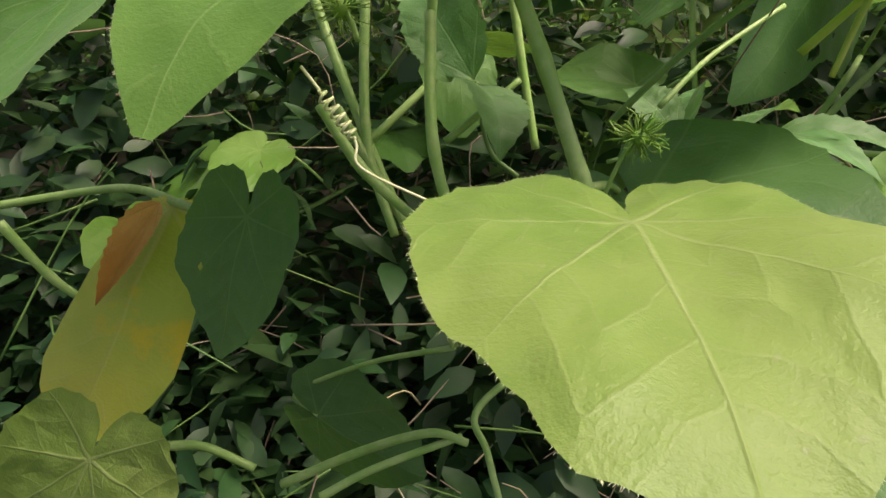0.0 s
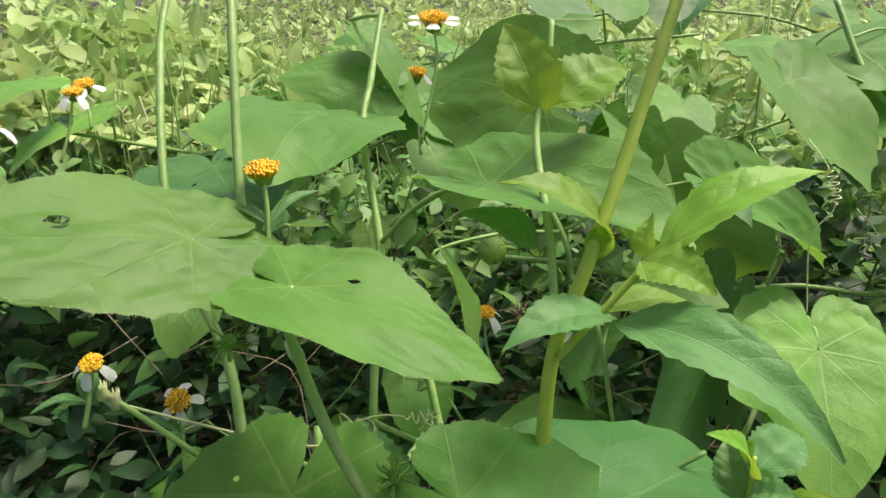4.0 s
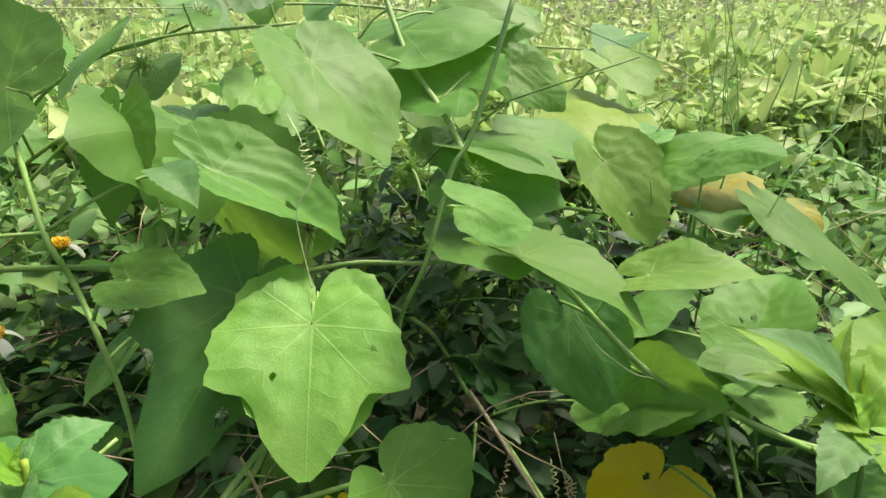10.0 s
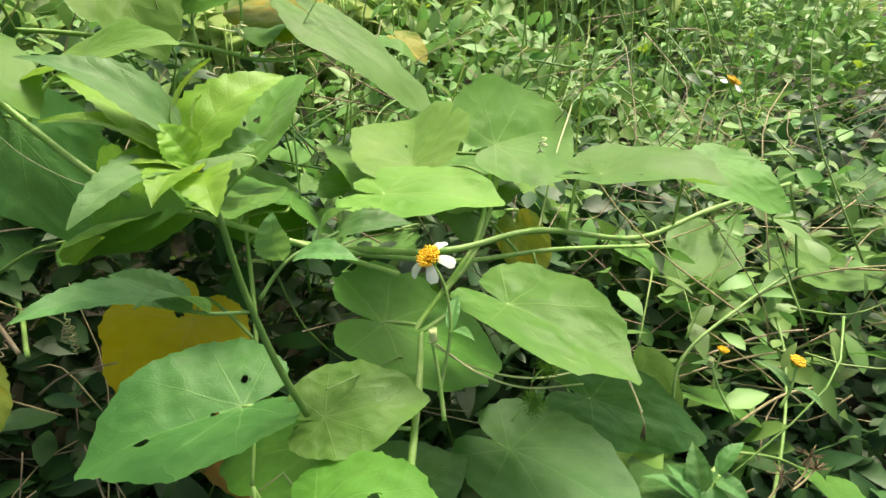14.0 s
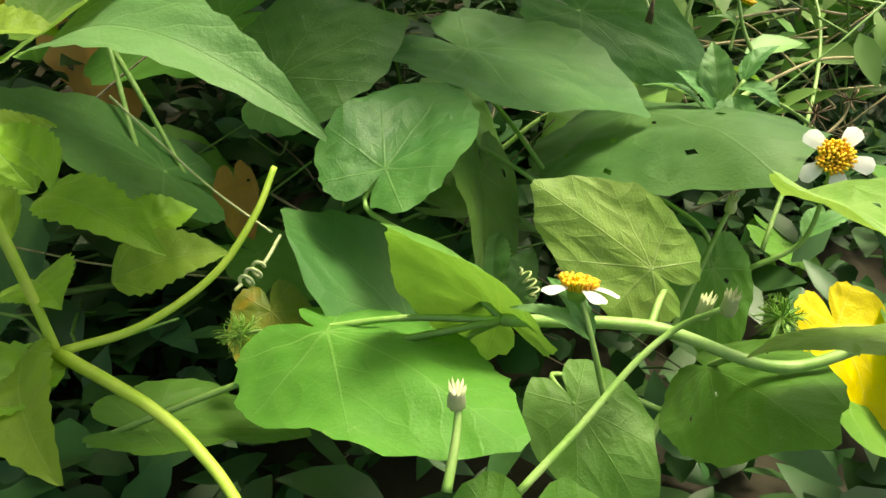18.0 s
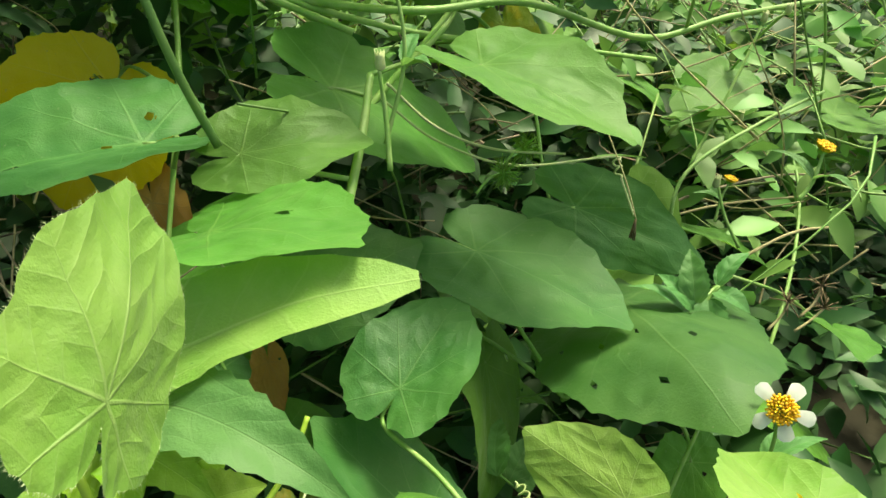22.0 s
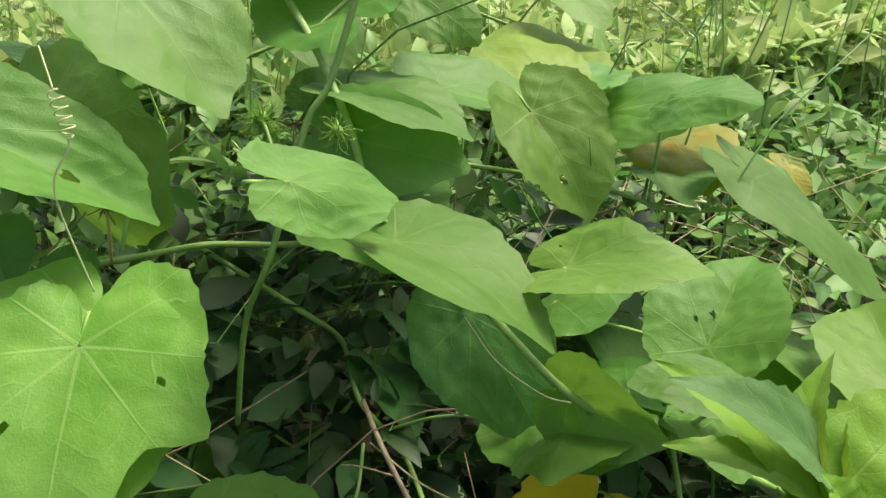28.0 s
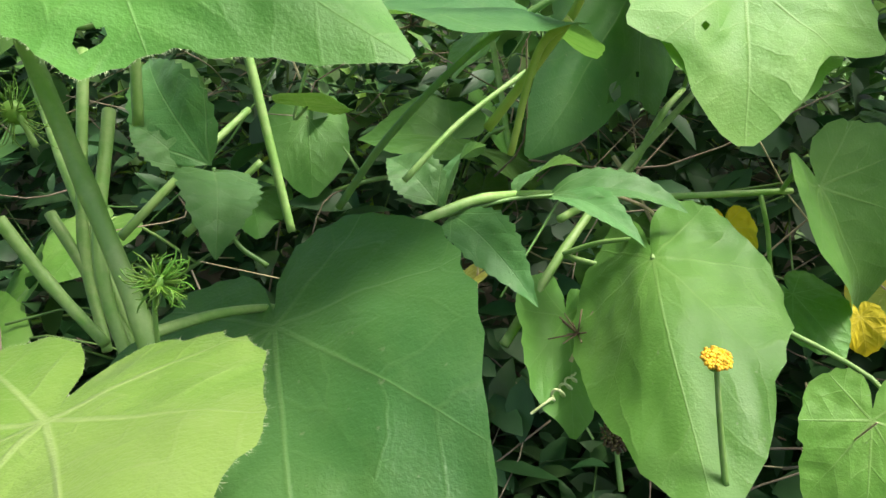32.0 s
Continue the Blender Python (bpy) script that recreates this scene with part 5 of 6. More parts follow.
beggartick([(-0.071, 0.462, 0.558), (-0.074, 0.473, 0.587), (-0.076, 0.482, 0.612)], (0.1, -0.2, 1), 3, 17, 0.9, size=0.006)
beggartick([(-0.069, 0.440, 0.569), (-0.059, 0.458, 0.619), (-0.061, 0.468, 0.648)], (0.05, -0.3, 1), 6, 18, 0.0, size=0.0075, reach=0.013)
beggartick([(-0.328, 0.490, 0.573), (-0.331, 0.496, 0.589), (-0.334, 0.501, 0.604)], (0.05, -0.3, 1), 4, 19, 0.3)
beggartick([(0.931, 0.275, 0.128), (0.936, 0.284, 0.146), (0.940, 0.294, 0.167)], (0.05, -0.3, 1), 3, 20, 0.6, size=0.005)
beggartick([(1.064, 0.192, 0.193), (1.065, 0.200, 0.206), (1.065, 0.207, 0.219)], (0.05, -0.3, 1), 4, 21, 0.4)
beggartick([(-0.020, 0.416, 0.416), (-0.024, 0.423, 0.433), (-0.024, 0.429, 0.450)], (0.05, -0.3, 1), 2, 22, 1.0, size=0.005)


def bud_spray(points, heads, seed):
    """Stalk with closed green and yellow buds at its forks."""
    v = thing("beggartick_buds", "thin green stalk with closed buds", "flower bud", points[0], "beggartick buds")
    tube("stalk", points, 0.0013, 0.0009, STEM, v, per=7, sides=6)
    rng = random.Random(seed)
    for h in heads:
        h = np.array(h)
        near = min(spline(points, 8), key=lambda p: np.linalg.norm(p - h))
        if np.linalg.norm(near - h) > 0.002:
            tube("side_stalk", [near, (near + h) / 2, h], 0.0008, 0.0007, STEM, v, per=4, sides=5)
        verts, faces = [], []
        for rise, wide, tip in ((-0.0024, 0.0006, 0), (-0.0012, 0.0019, 0), (0.0012, 0.0021, 0), (0.0030, 0.0017, 0), (0.0052, 0.0020, 0.0018), (0.0030, 0.0006, 0)):
            for j in range(20):
                q = 2 * math.pi * j / 20
                up = rise + (tip * rng.uniform(0.4, 1.2) if j % 2 else -tip * 0.6)
                out = wide * (1 + 0.12 * (j % 2)) * rng.uniform(0.92, 1.08)
                verts.append(h + np.array((out * math.cos(q), out * math.sin(q), up)))
        for k in range(5):
            for j in range(20):
                faces.append((k * 20 + j, k * 20 + (j + 1) % 20, (k + 1) * 20 + (j + 1) % 20, (k + 1) * 20 + j))
        faces += [tuple(reversed(range(20))), tuple(range(100, 120))]
        link("bud", verts, faces, rng.choice((TENDRIL, STEM, FLORET)) if seed == 1 else TENDRIL, v, "closed bristly bud")


bud_spray([(0.460, 0.014, 0.174), (0.483, 0.017, 0.184), (0.504, 0.020, 0.195), (0.518, 0.019, 0.203), (0.522, 0.011, 0.214)], [(0.525, 0.017, 0.207), (0.524, 0.010, 0.214)], 1)
bud_spray([(0.435, 0.012, 0.196), (0.441, 0.018, 0.203), (0.445, 0.023, 0.208)], [(0.445, 0.024, 0.209)], 2)
bud_spray([(0.563, 0.049, 0.152), (0.585, 0.058, 0.174), (0.603, 0.065, 0.189)], [(0.604, 0.065, 0.191)], 3)
bud_spray([(0.765, 0.225, 0.221), (0.796, 0.233, 0.258), (0.815, 0.238, 0.282), (0.836, 0.245, 0.309)], [(0.807, 0.223, 0.251), (0.839, 0.246, 0.313), (0.856, 0.240, 0.318)], 4)
bud_spray([(0.742, 0.156, 0.196), (0.739, 0.170, 0.214), (0.739, 0.180, 0.231)], [(0.738, 0.181, 0.232)], 5)
bud_spray([(0.500, 0.171, 0.298), (0.504, 0.182, 0.318), (0.504, 0.187, 0.336)], [(0.505, 0.188, 0.338)], 6)
bud_spray([(0.170, 0.437, 0.472), (0.178, 0.444, 0.497), (0.176, 0.450, 0.511)], [(0.175, 0.452, 0.514), (0.182, 0.449, 0.513)], 7)
bud_spray([(-0.139, 0.218, 0.483), (-0.163, 0.214, 0.508), (-0.171, 0.215, 0.511)], [(-0.172, 0.215, 0.512), (-0.167, 0.214, 0.509)], 8)


def burr(points, seed):
    """A dry stalk with a star of dark barbed seeds."""
    v = thing("dry_seed_head", "dark dry star of barbed seeds on a straw stalk", "seed head", points[0], "dry seed heads")
    tube("stalk", points, 0.0009, 0.0007, STRAW, v, per=6, sides=5)
    rng = random.Random(seed)
    c = np.array(points[-1])
    for _ in range(18):
        d = np.array((rng.gauss(0, 1), rng.gauss(0, 1), rng.gauss(0.3, 0.8)))
        d /= np.linalg.norm(d)
        verts, faces = tube_data([c, c + d * 0.005, c + d * rng.uniform(0.008, 0.012)], 0.0004, 0.0003, 4)
        link("seed", verts, faces, BURR, v)


burr([(0.166, 0.430, 0.470), (0.170, 0.424, 0.488), (0.172, 0.419, 0.503)], 1)
burr([(-0.062, 0.417, 0.412), (-0.066, 0.422, 0.423), (-0.067, 0.426, 0.431)], 2)
burr([(-0.020, 0.453, 0.427), (-0.007, 0.454, 0.432), (0.004, 0.454, 0.435)], 3)
burr([(0.928, 0.249, 0.233), (0.935, 0.251, 0.241), (0.937, 0.255, 0.249)], 4)
burr([(0.764, 0.115, 0.147), (0.775, 0.113, 0.153), (0.785, 0.112, 0.160)], 5)
burr([(0.713, 0.106, 0.174), (0.724, 0.106, 0.182), (0.729, 0.108, 0.188)], 6)
burr([(0.741, 0.104, 0.175), (0.752, 0.104, 0.182), (0.759, 0.107, 0.190)], 7)
burr([(0.280, 0.629, 0.414), (0.280, 0.634, 0.427), (0.276, 0.642, 0.442)], 8)
burr([(-0.006, 0.364, 0.464), (-0.004, 0.367, 0.470), (-0.003, 0.369, 0.477)], 9)
burr([(0.260, 0.494, 0.489), (0.265, 0.499, 0.505), (0.267, 0.504, 0.517)], 10)
burr([(0.079, 0.236, 0.339), (0.081, 0.238, 0.343), (0.082, 0.241, 0.349)], 11)
burr([(0.907, 0.334, 0.162), (0.905, 0.341, 0.171), (0.902, 0.347, 0.178)], 12)


def seed_tuft(points, seed):
    """A bundle of dark seeds that hangs from a thread."""
    v = thing("hanging_seed_tuft", "dark dry bundle of seeds hanging from a thread", "seed head", points[0], "dry seed heads")
    tube("thread", points, 0.0004, 0.0004, STRAW, v, per=6, sides=5)
    rng = random.Random(seed)
    c = np.array(points[-1])
    for k in range(9):
        q = 2 * math.pi * k / 9
        d = np.array((0.14 * math.cos(q), 0.14 * math.sin(q), -1.0))
        verts, faces = tube_data([c, c + d * 0.005, c + d * rng.uniform(0.010, 0.013)], 0.0005, 0.0004, 5)
        link("seed", verts, faces, BURR, v)


seed_tuft([(0.622, 0.168, 0.292), (0.627, 0.156, 0.270), (0.629, 0.147, 0.252)], 1)


# ---------------------------------------------------------------- tendrils
def tendril(parent, points, coil=None, turns=6, radius=0.0025, r=0.00045, material=TENDRIL):
    """A thread through the points; between the two shares in coil it winds into a spring."""
    pts = spline(points, 26)
    out = []
    n = len(pts)
    for k, p in enumerate(pts):
        s = k / (n - 1)
        way = pts[min(k + 1, n - 1)] - pts[max(k - 1, 0)]
        way = way / (np.linalg.norm(way) + 1e-9)
        a = np.cross(way, (0.3, 0.8, 0.1))
        a /= np.linalg.norm(a)
        b = np.cross(way, a)
        if coil and coil[0] <= s <= coil[1]:
            q = (s - coil[0]) / (coil[1] - coil[0])
            fade = min(1, 6 * q, 6 * (1 - q))
            fine = 10
            for j in range(fine):
                g = (s + j / fine / (n - 1) - coil[0]) / (coil[1] - coil[0])
                ang = 2 * math.pi * turns * g
                nxt = pts[min(k + 1, n - 1)]
                out.append(p + (nxt - p) * j / fine + radius * fade * (a * math.cos(ang) + b * math.sin(ang)))
        else:
            out.append(p)
    verts, faces = tube_data(out, r, r * 0.8, 5)
    link("tendril", verts, faces, material, parent, "thin pale coiled tendril")


tendril(s8, [(0.170, 0.378, 0.478), (0.165, 0.379, 0.524), (0.175, 0.379, 0.544), (0.172, 0.386, 0.564), (0.166, 0.403, 0.579)], (0.5, 0.76), 6, 0.0028)
tendril(s1, [(-0.089, 0.122, 0.455), (-0.085, 0.120, 0.451), (-0.077, 0.116, 0.442), (-0.075, 0.113, 0.437), (-0.060, 0.115, 0.429)], (0.25, 0.5), 7, 0.0013, 0.0004)
tendril(s20, [(-0.078, 0.232, 0.492), (-0.066, 0.234, 0.494), (-0.054, 0.234, 0.493), (-0.046, 0.235, 0.494), (-0.052, 0.232, 0.488)], (0.4, 0.95), 6, 0.0022)
tendril(s20, [(-0.174, 0.229, 0.499), (-0.132, 0.224, 0.492), (-0.100, 0.219, 0.489), (-0.079, 0.225, 0.486)], None, r=0.0007)
tendril(s3, [(-0.081, 0.237, 0.476), (-0.087, 0.239, 0.483), (-0.078, 0.241, 0.487), (-0.074, 0.237, 0.476), (-0.082, 0.236, 0.474)], (0.1, 0.9), 3, 0.004)
tendril(s3, [(-0.228, 0.382, 0.608), (-0.222, 0.376, 0.591), (-0.233, 0.378, 0.597), (-0.242, 0.380, 0.603)], (0.2, 0.9), 3, 0.004, 0.0006)
tendril(s11, [(0.637, 0.264, 0.341), (0.683, 0.302, 0.376), (0.715, 0.325, 0.398), (0.740, 0.342, 0.425), (0.763, 0.359, 0.449)], (0.55, 0.95), 8, 0.002, 0.0007)
tendril(s11, [(0.512, 0.197, 0.327), (0.531, 0.187, 0.307), (0.552, 0.170, 0.298), (0.587, 0.160, 0.292)], None, r=0.0007)
tendril(s24, [(0.521, 0.222, 0.311), (0.548, 0.214, 0.287), (0.590, 0.202, 0.269), (0.647, 0.187, 0.268), (0.647, 0.182, 0.263), (0.648, 0.165, 0.240)], (0.72, 0.85), 2, 0.0025, 0.0007)
tendril(s10, [(0.288, 0.413, 0.339), (0.311, 0.383, 0.329), (0.337, 0.363, 0.318), (0.337, 0.349, 0.309)], (0.75, 0.98), 4, 0.002, 0.0006, STRAW)
tendril(s10, [(0.312, 0.414, 0.310), (0.303, 0.400, 0.296), (0.286, 0.387, 0.277)], (0.1, 0.98), 9, 0.0018, 0.0004, TWIG)
tendril(s10, [(0.341, 0.375, 0.312), (0.341, 0.370, 0.301), (0.340, 0.365, 0.290)], (0.1, 0.98), 5, 0.002, 0.0006, STRAW)
tendril(s16, [(0.339, 0.396, 0.307), (0.339, 0.388, 0.296), (0.339, 0.380, 0.283)], (0.05, 0.95), 5, 0.002, 0.0005)
tendril(s8, [(0.232, 0.458, 0.521), (0.243, 0.448, 0.506), (0.235, 0.448, 0.498), (0.242, 0.444, 0.494)], (0.3, 0.95), 2, 0.004, 0.0005)
tendril(s8, [(0.468, 0.406, 0.478), (0.484, 0.399, 0.474), (0.489, 0.400, 0.480)], (0.5, 0.95), 2, 0.003, 0.0006)
tendril(s25, [(0.515, 0.087, 0.181), (0.517, 0.082, 0.176), (0.517, 0.078, 0.171)], (0.05, 0.95), 4, 0.0022, 0.0005)
tendril(s25, [(0.513, 0.065, 0.186), (0.516, 0.066, 0.190), (0.516, 0.068, 0.193)], (0.05, 0.95), 3, 0.0018, 0.0006, TWIG)
tendril(s33, [(0.062, 0.218, 0.328), (0.068, 0.220, 0.332), (0.076, 0.227, 0.333), (0.081, 0.234, 0.335)], (0.4, 0.95), 4, 0.002, 0.0006)
tendril(s24, [(0.432, 0.106, 0.213), (0.423, 0.096, 0.212), (0.412, 0.088, 0.212)], (0.5, 0.9), 3, 0.002, 0.0006)
tendril(s24, [(0.403, 0.207, 0.228), (0.414, 0.188, 0.214), (0.426, 0.164, 0.201), (0.439, 0.141, 0.191)], None, r=0.0006)
tendril(s24, [(0.421, 0.206, 0.276), (0.428, 0.197, 0.261), (0.436, 0.187, 0.244)], None, r=0.0006)
tendril(s8, [(0.331, 0.353, 0.452), (0.345, 0.345, 0.429), (0.366, 0.337, 0.411), (0.379, 0.332, 0.407)], None, r=0.0005)
tendril(s3, [(-0.066, 0.724, 0.650), (0.070, 0.695, 0.647), (0.102, 0.689, 0.647), (0.112, 0.684, 0.639)], (0.5, 0.95), 5, 0.004, 0.0007)
tendril(s32, [(0.650, 0.378, 0.402), (0.643, 0.379, 0.396), (0.636, 0.381, 0.393)], (0.1, 0.95), 4, 0.003, 0.0007)
tendril(s11, [(0.644, 0.277, 0.390), (0.649, 0.277, 0.395), (0.649, 0.279, 0.401)], (0.1, 0.95), 3, 0.0025, 0.0007)

# ---------------------------------------------------------------- more leaves and dry bits
heart_leaf(s10, (0.417, 0.331, 0.231), (-70, 10, 150), 0.07, 0.06, fold=14, look="brown")
heart_leaf(s10, (0.282, 0.360, 0.294), (-60, 10, 170), 0.04, 0.045, fold=-10, look="dying")
heart_leaf(s25, (0.432, 0.134, 0.160), (-50, 10, 160), 0.035, 0.035, fold=10, look="autumn")
heart_leaf(s25, (0.452, 0.246, 0.155), (-50, 10, 160), 0.035, 0.025, fold=20, look="brown")
heart_leaf(s25, (0.623, 0.017, 0.156), (-50, 10, 160), 0.05, 0.04, fold=10, look="yellow")
heart_leaf(s24, (0.343, 0.138, 0.171), (-60, 10, 150), 0.024, 0.02, fold=10, look="yellow")
blade(s26, (-0.160, 0.179, 0.391), (-0.171, 0.149, 0.368), 0.012, 30, "brown", bend=0.06, fold=45, label="curled orange-brown dead leaf edge")
heart_leaf(s21, (0.171, 0.334, 0.349), (-65, 15, 160), 0.03, 0.03, fold=12, look="yellow")
heart_leaf(s33, (0.041, 0.268, 0.360), (-30, 10, 110), 0.022, 0.02, fold=8, look="autumn")
heart_leaf(s33, (0.218, 0.283, 0.327), (-65, 15, 170), 0.02, 0.02, fold=12, look="yellow")
heart_leaf(s31, (0.699, 0.575, 0.430), (-35, 10, 200), 0.04, 0.035, fold=12, look="autumn")
heart_leaf(s11, (0.663, 0.321, 0.310), (-60, 10, 160), 0.05, 0.045, fold=12, look="autumn")


def twigs(name, label, count, place, seed, material, length, r):
    rng = random.Random(seed)
    verts, faces = [], []
    for _ in range(count):
        p = np.array(place(rng))
        q = rng.uniform(0, 6.28)
        d = np.array((math.cos(q), math.sin(q), rng.gauss(0.1, 0.6))) * rng.uniform(*length)
        k = np.array([rng.gauss(0, 0.12) for _ in range(3)]) * np.linalg.norm(d)
        v, f = tube_data(spline([p, p + d * 0.5 + k, p + d], 3), r, r * 0.5, 4, first=len(verts))
        verts += v
        faces += f
    tagged(link(name, verts, faces, material), label, "twigs", kind="stuff")


def twig_place(rng):
    x, z = rng.uniform(-0.4, 1.2), rng.uniform(0.05, 0.45)
    return x, bank_front(x, z) + 0.10 + abs(rng.gauss(0, 0.12)), z


twigs("dry_twigs", "tangle of thin dry brown twigs under the leaves", 260, twig_place, 5, TWIG, (0.05, 0.2), 0.0008)
twigs("green_runners", "thin green runners tangled under the leaves", 170, twig_place, 6, GREEN_STEM, (0.05, 0.22), 0.0011)
twigs("straw_stalks", "thin pale straw stalks among the weeds", 70, twig_place, 7, STRAW, (0.04, 0.16), 0.0007)
def side_place(rng):
    x = rng.uniform(0.74, 1.3)
    return x, 0.14 + 0.42 * rng.random(), rng.uniform(0.08, 0.27) + 0.08 * (x - 0.66)


twigs("pale_stalks", "pale crossing stalks of dry weeds beside the vines", 110, side_place, 8, STRAW, (0.06, 0.18), 0.0009)
twigs("weed_runners", "thin green weed stalks beside the vines", 90, side_place, 9, STEM, (0.06, 0.18), 0.0010)
for points, r, m in (
    ([(0.289, 0.447, 0.346), (0.295, 0.401, 0.339), (0.312, 0.354, 0.308)], 0.0018, TWIG),
    ([(0.284, 0.414, 0.339), (0.275, 0.396, 0.315), (0.260, 0.385, 0.306)], 0.0012, STEM),
    ([(0.585, 0.119, 0.184), (0.620, 0.117, 0.191), (0.650, 0.117, 0.196)], 0.0019, STEM),
    ([(0.700, 0.180, 0.199), (0.722, 0.194, 0.238), (0.792, 0.197, 0.259), (0.857, 0.197, 0.271)], 0.0014, STEM),
    ([(0.706, 0.229, 0.180), (0.765, 0.223, 0.197), (0.848, 0.209, 0.202), (0.906, 0.200, 0.193)], 0.0011, TWIG),
    ([(0.740, 0.235, 0.176), (0.806, 0.219, 0.183), (0.890, 0.199, 0.179)], 0.0010, STRAW),
    ([(0.758, 0.166, 0.175), (0.808, 0.160, 0.187), (0.849, 0.149, 0.186)], 0.0012, STRAW),
    ([(0.701, 0.095, 0.116), (0.776, 0.135, 0.168), (0.839, 0.180, 0.198), (0.873, 0.219, 0.219)], 0.0014, STEM),
    ([(0.615, 0.148, 0.153), (0.661, 0.145, 0.166), (0.700, 0.146, 0.178)], 0.0018, STEM),
    ([(0.324, 0.449, 0.646), (0.287, 0.426, 0.559), (0.270, 0.420, 0.534), (0.246, 0.405, 0.475), (0.228, 0.405, 0.437), (0.216, 0.399, 0.380)], 0.0019, GREEN_STEM),
    ([(0.117, 0.363, 0.378), (0.126, 0.346, 0.366), (0.135, 0.327, 0.349)], 0.0012, STRAW),
    ([(0.094, 0.306, 0.385), (0.122, 0.303, 0.374), (0.126, 0.297, 0.363)], 0.0009, STRAW),
    ([(0.049, 0.281, 0.383), (0.044, 0.275, 0.373), (0.042, 0.264, 0.354)], 0.0006, STRAW),
    ([(-0.057, 0.182, 0.384), (-0.032, 0.169, 0.398), (-0.008, 0.172, 0.399)], 0.0014, STEM),
    ([(-0.117, 0.148, 0.294), (-0.087, 0.150, 0.313), (-0.063, 0.148, 0.327), (-0.050, 0.148, 0.324)], 0.0018, STEM),
    ([(-0.098, 0.134, 0.307), (-0.081, 0.140, 0.316), (-0.052, 0.149, 0.326)], 0.0016, STEM),
    ([(-0.016, 0.193, 0.337), (-0.047, 0.169, 0.321), (-0.043, 0.154, 0.314), (-0.037, 0.138, 0.305)], 0.0015, STEM),
    ([(-0.141, 0.124, 0.336), (-0.130, 0.125, 0.336), (-0.114, 0.123, 0.331)], 0.0016, STEM),
    ([(0.016, 0.251, 0.412), (0.038, 0.273, 0.428), (0.071, 0.298, 0.445)], 0.0013, STEM),
    ([(-0.056, 0.305, 0.483), (-0.046, 0.286, 0.447), (-0.039, 0.272, 0.419), (-0.031, 0.256, 0.389)], 0.0022, STEM),
    ([(-0.006, 0.234, 0.409), (0.014, 0.233, 0.435), (0.041, 0.236, 0.460), (0.068, 0.240, 0.476)], 0.0014, GREEN_STEM),
    ([(-0.069, 0.245, 0.394), (-0.055, 0.252, 0.405), (-0.040, 0.261, 0.417)], 0.0017, STEM),
):
    t = thing("loose_stem", "thin stem crossing the thicket", "stem", points[0], "loose stems")
    tube("stem", points, r, r * 0.8, m, t, per=8, sides=7)


# ---------------------------------------------------------------- vines further back
def back_vine(start, way, count, seed, size):
    rng = random.Random(seed)
    p, d = np.array(start, float), np.array(way, float)
    pts = []
    for k in range(6):
        pts.append(tuple(p + d * k / 5 + np.array((rng.gauss(0, 0.02), rng.gauss(0, 0.02), 0.04 * math.sin(k * 1.3 + seed)))))
    v = vine(0.0019, pts)
    line = spline(pts, 8)
    for k in range(count):
        q = line[int((k + 0.5) * len(line) / count)]
        base = q + np.array((rng.uniform(-0.05, 0.05), rng.uniform(-0.05, 0.03), rng.uniform(0.01, 0.06)))
        l = rng.uniform(*size)
        heart_leaf(v, tuple(base), (rng.uniform(-55, -10), rng.uniform(-20, 20), rng.uniform(110, 250)), l, l * rng.uniform(0.85, 1.0), rng.uniform(-8, 16), shape=rng.choice(("heart", "heart", "lobed")), look=rng.choice(("green", "green", "fresh", "deep")), joint=tuple(q), rings=9, spokes=48)


back_vine((-0.45, 0.45, 0.42), (0.45, 0.1, 0.10), 9, 1, (0.035, 0.06))
back_vine((-0.5, 0.62, 0.52), (0.7, 0.1, 0.08), 11, 2, (0.06, 0.1))
back_vine((0.0, 0.66, 0.56), (0.5, 0.05, -0.02), 9, 3, (0.06, 0.1))
back_vine((-0.3, 0.42, 0.26), (0.4, 0.12, 0.04), 8, 4, (0.05, 0.09))
back_vine((0.15, 0.52, 0.28), (0.45, 0.1, 0.03), 8, 5, (0.05, 0.09))
back_vine((0.5, 0.5, 0.22), (0.6, -0.1, 0.02), 9, 6, (0.05, 0.09))
back_vine((0.75, 0.42, 0.20), (0.5, -0.12, -0.02), 8, 7, (0.05, 0.09))
back_vine((0.3, 0.24, 0.12), (0.5, 0.0, 0.0), 9, 9, (0.05, 0.08))
back_vine((0.3, 0.06, 0.09), (0.45, -0.02, 0.0), 8, 10, (0.045, 0.07))
back_vine((-0.2, 0.9, 0.62), (0.9, 0.1, 0.0), 10, 11, (0.06, 0.1))


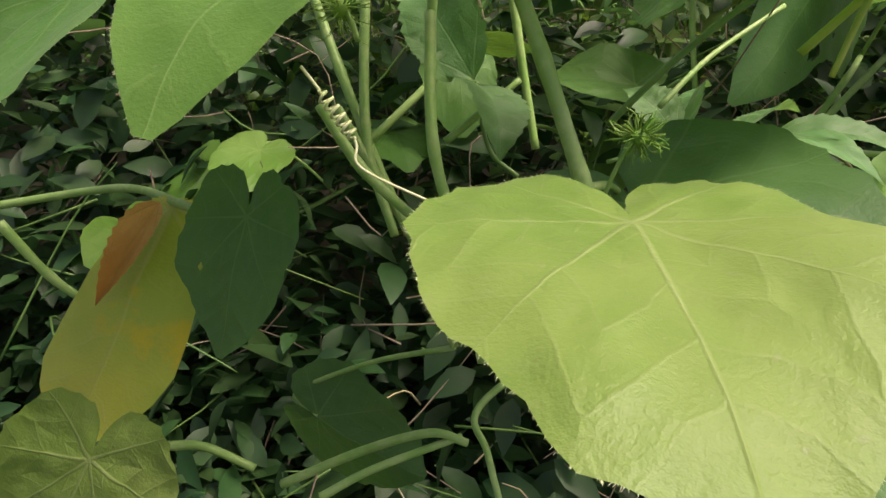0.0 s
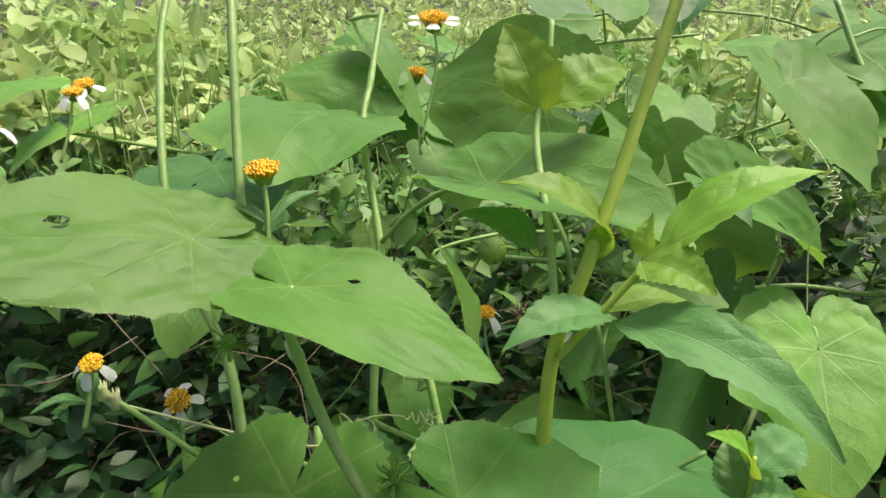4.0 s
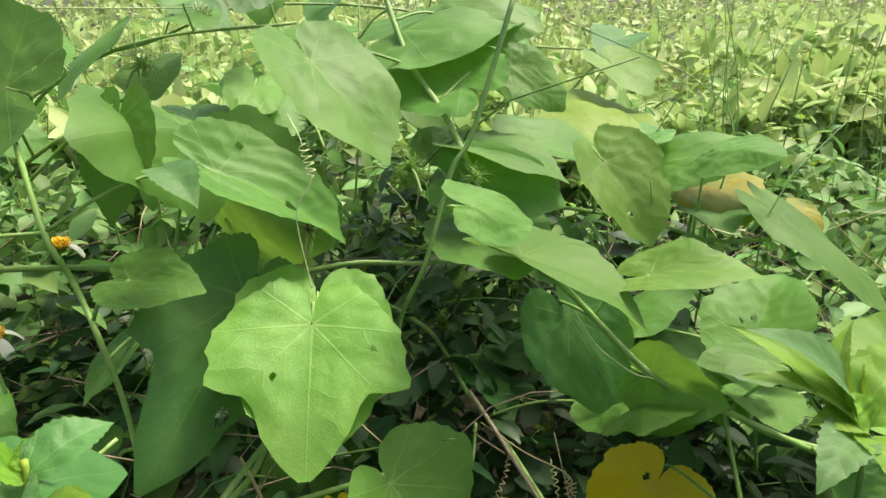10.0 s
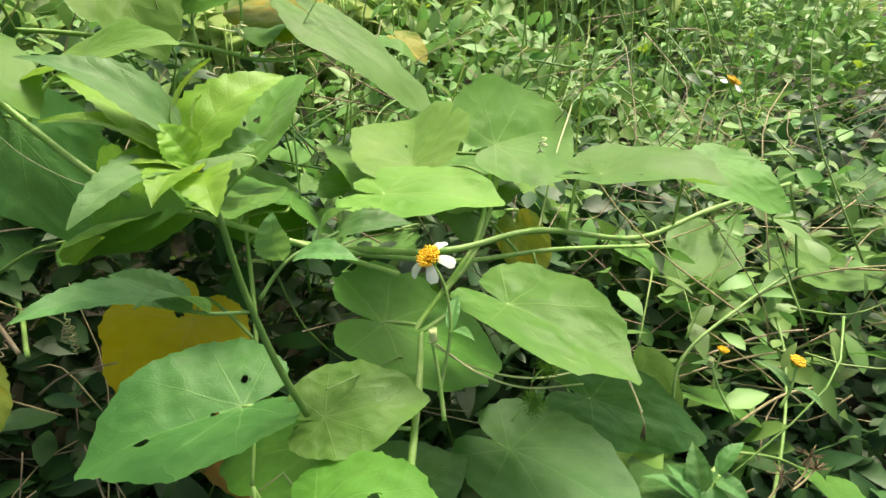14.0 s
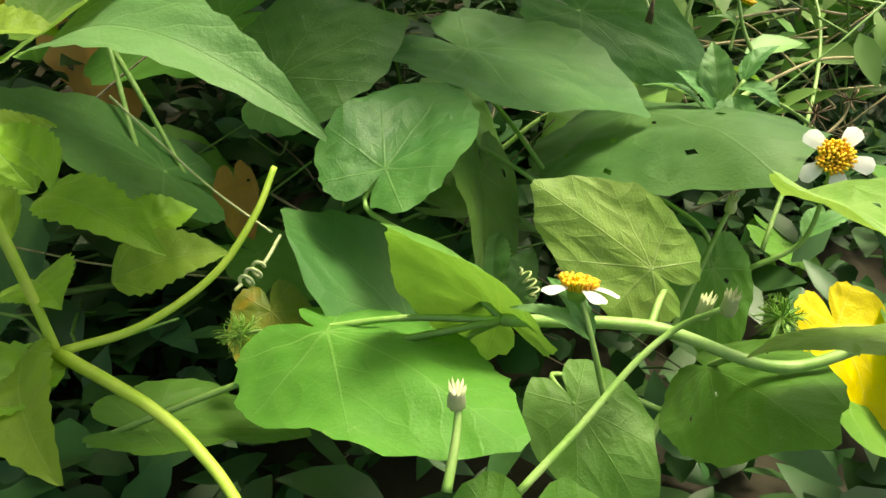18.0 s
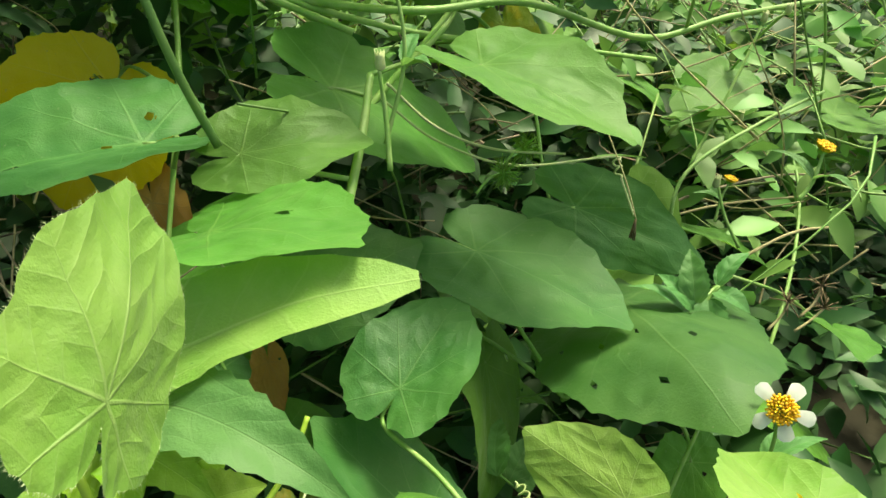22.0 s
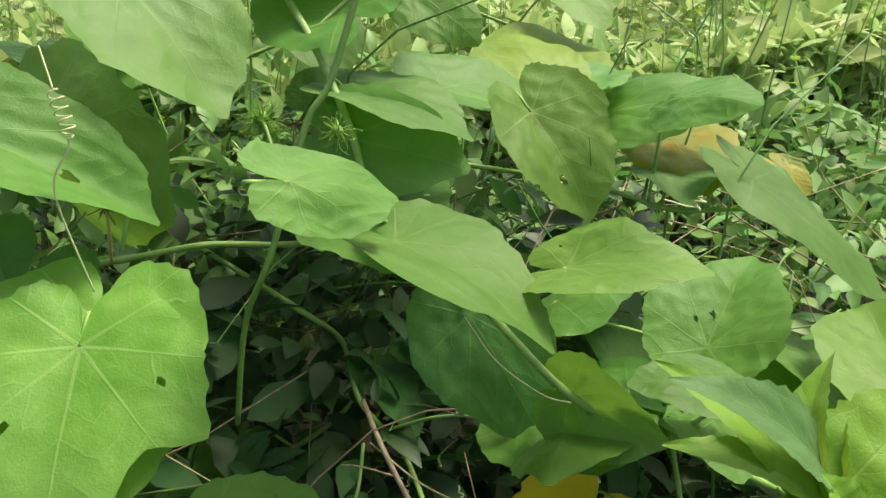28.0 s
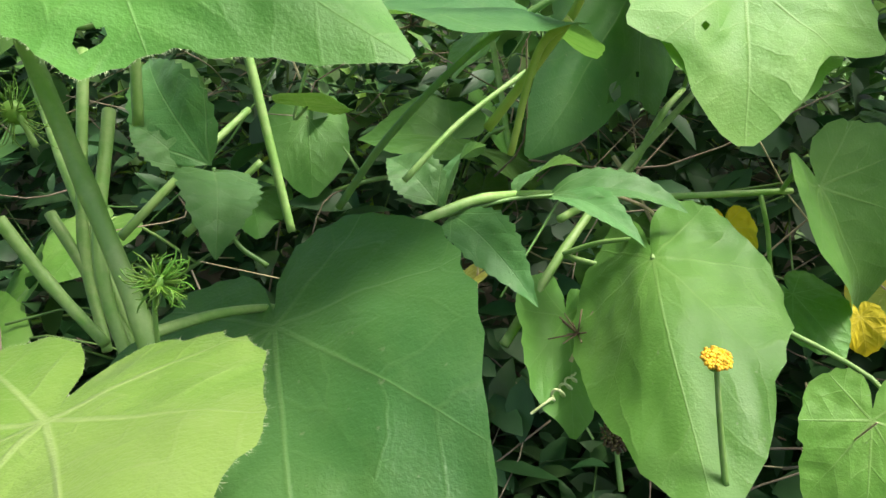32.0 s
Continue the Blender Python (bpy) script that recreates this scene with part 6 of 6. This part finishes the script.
# ---------------------------------------------------------------- weed plants behind the vines
def weed_plant(seed, height):
    rng = random.Random(seed)
    v = thing("meadow_weed", "bushy green weed with small toothed leaves", "weed", (0, 0, 0), "meadow weeds")
    pts = [(0, 0, 0), (rng.gauss(0, 0.02), rng.gauss(0, 0.02), height * 0.5), (rng.gauss(0, 0.04), rng.gauss(0, 0.04), height)]
    tube("stem", pts, 0.0022, 0.0010, LIME_STEM if seed % 2 else STEM, v, per=6, sides=6)
    line = spline(pts, 10)
    turn = rng.uniform(0, 3)
    for k in range(4, len(line), 2):
        turn += 1.57
        for side in (0, 3.14):
            q = turn + side + rng.gauss(0, 0.25)
            l = rng.uniform(0.03, 0.065) * (1.25 - 0.6 * k / len(line))
            p = line[k]
            tip = p + l * np.array((math.cos(q), math.sin(q), rng.uniform(-0.1, 0.5)))
            r2 = random.Random(seed * 100 + k)
            vv, ff, uv = blade_data(p, tip, l * rng.uniform(0.38, 0.55), rng.gauss(0, 12), r2, teeth=5)
            link("leaf", vv, ff, LOOKS["weed" if seed % 2 else "tall"], v, "", uv)
    return v


PLANTS = [weed_plant(k, h) for k, h in ((1, 0.36), (2, 0.44), (3, 0.5), (4, 0.4), (5, 0.3))]
rng = random.Random(77)
spots = []
while len(spots) < 140:
    y = 0.5 + 1.5 * rng.random() ** 1.3
    x = rng.uniform(-0.75, 1.0) * (0.7 + 0.75 * y) + 0.55
    if x < 0.55 and y < 0.62:
        continue
    if all((x - a) ** 2 + (y - b) ** 2 > 0.0045 for a, b in spots):
        spots.append((x, y))
for n, (x, y) in enumerate(spots):
    m = pose(x, y, ground_height(x, y) - 0.005, rng.gauss(0, 5), rng.gauss(0, 5), rng.uniform(0, 360))
    grow = rng.uniform(0.75, 1.05) * (0.72 + 0.25 * y)
    src = PLANTS[n % 5]
    if n < 5:
        src.matrix_basis = m @ Matrix.Diagonal((grow, grow, grow, 1))
    else:
        src_scale = src.scale.copy()
        src.scale = (grow, grow, grow)
        copy_thing(src, m)
        src.scale = src_scale

leaf_cloud("side_weed_leaves", "small fresh green weed leaves between pale stalks", 900, side_place, (0.018, 0.045), THICKET, 17, lean=0.5)
# These two leaf layers have the shade under the vines in their colour.
leaf_cloud("undergrowth_leaves", "dense small green leaves under the vines, darkened by painted shade", 16000, under_place, (0.016, 0.05), SHADED_UNDER, 11)
leaf_cloud("low_undergrowth_leaves", "small green leaves low over the soil, darkened by painted shade", 8000, low_place, (0.02, 0.05), SHADED_UNDER, 12)
leaf_cloud("weed_thicket", "thicket of small-leaved green weeds behind the vines", 17000, mid_place, (0.018, 0.05), THICKET, 13, lean=0.6)
def edge_place(rng):
    x, y = rng.uniform(-12, 22), rng.uniform(10, 16)
    top = 1.6 + 0.9 * noise.noise(Vector((x * 0.5, y * 0.5, 2)))
    return x, y, top * rng.random() ** 0.7


# The bushes' paleness is haze put into the leaf colour.
leaf_cloud("meadow_edge", "green bushes beyond the meadow, paled by painted sun and haze", 9000, edge_place, (0.15, 0.4), HAZY_MEADOW, 15)
def around_place(rng):
    a, d = rng.uniform(0, 2 * math.pi), 0.8 + 7.0 * rng.random() ** 0.8
    x, y = 0.3 + d * math.cos(a), d * math.sin(a)
    if y > -0.25 and abs(x - 0.3 - 0.45 * max(y, 0)) < 0.95 + 0.85 * max(y, 0):
        return None
    top = (0.26 + 0.03 * d) * (0.8 + 0.4 * noise.noise(Vector((x * 1.5, y * 1.5, 4))))
    return x, y, top * (1 - abs(rng.gauss(0, 0.25)))


def stem_place(rng):
    y = 0.6 + 2.6 * rng.random() ** 1.2
    return rng.uniform(-0.9, 1.1) * (0.6 + 0.8 * y) + 0.6, y, rng.uniform(0.1, 0.3)


def upright_stems(count, seed):
    """Thin weed stems that rise out of the thicket and lean a little."""
    rng = random.Random(seed)
    verts, faces = [], []
    for _ in range(count):
        p = np.array(stem_place(rng))
        h = rng.uniform(0.25, 0.42) + 0.07 * p[1]
        d = np.array((rng.gauss(0, 0.16), rng.gauss(0, 0.16), 1.0)) * h
        k = np.array((rng.gauss(0, 0.05), rng.gauss(0, 0.05), 0)) * h
        v, f = tube_data(spline([p, p + d * 0.5 + k, p + d], 3), 0.0017, 0.0008, 4, first=len(verts))
        verts += v
        faces += f
    tagged(link("weed_stems", verts, faces, STEM), "thin pale green stems rising from the weeds", "weed stems", kind="stuff")


upright_stems(420, 21)
leaf_cloud("weeds_around", "low green weeds around the thicket in the haze-pale colour", 16000, around_place, (0.05, 0.13), HAZY_MEADOW, 16)
leaf_cloud("meadow_weeds", "meadow of tall green weeds, paled by painted sun and haze", 34000, far_place, (0.035, 0.1), HAZY_MEADOW, 14, lean=0.7)
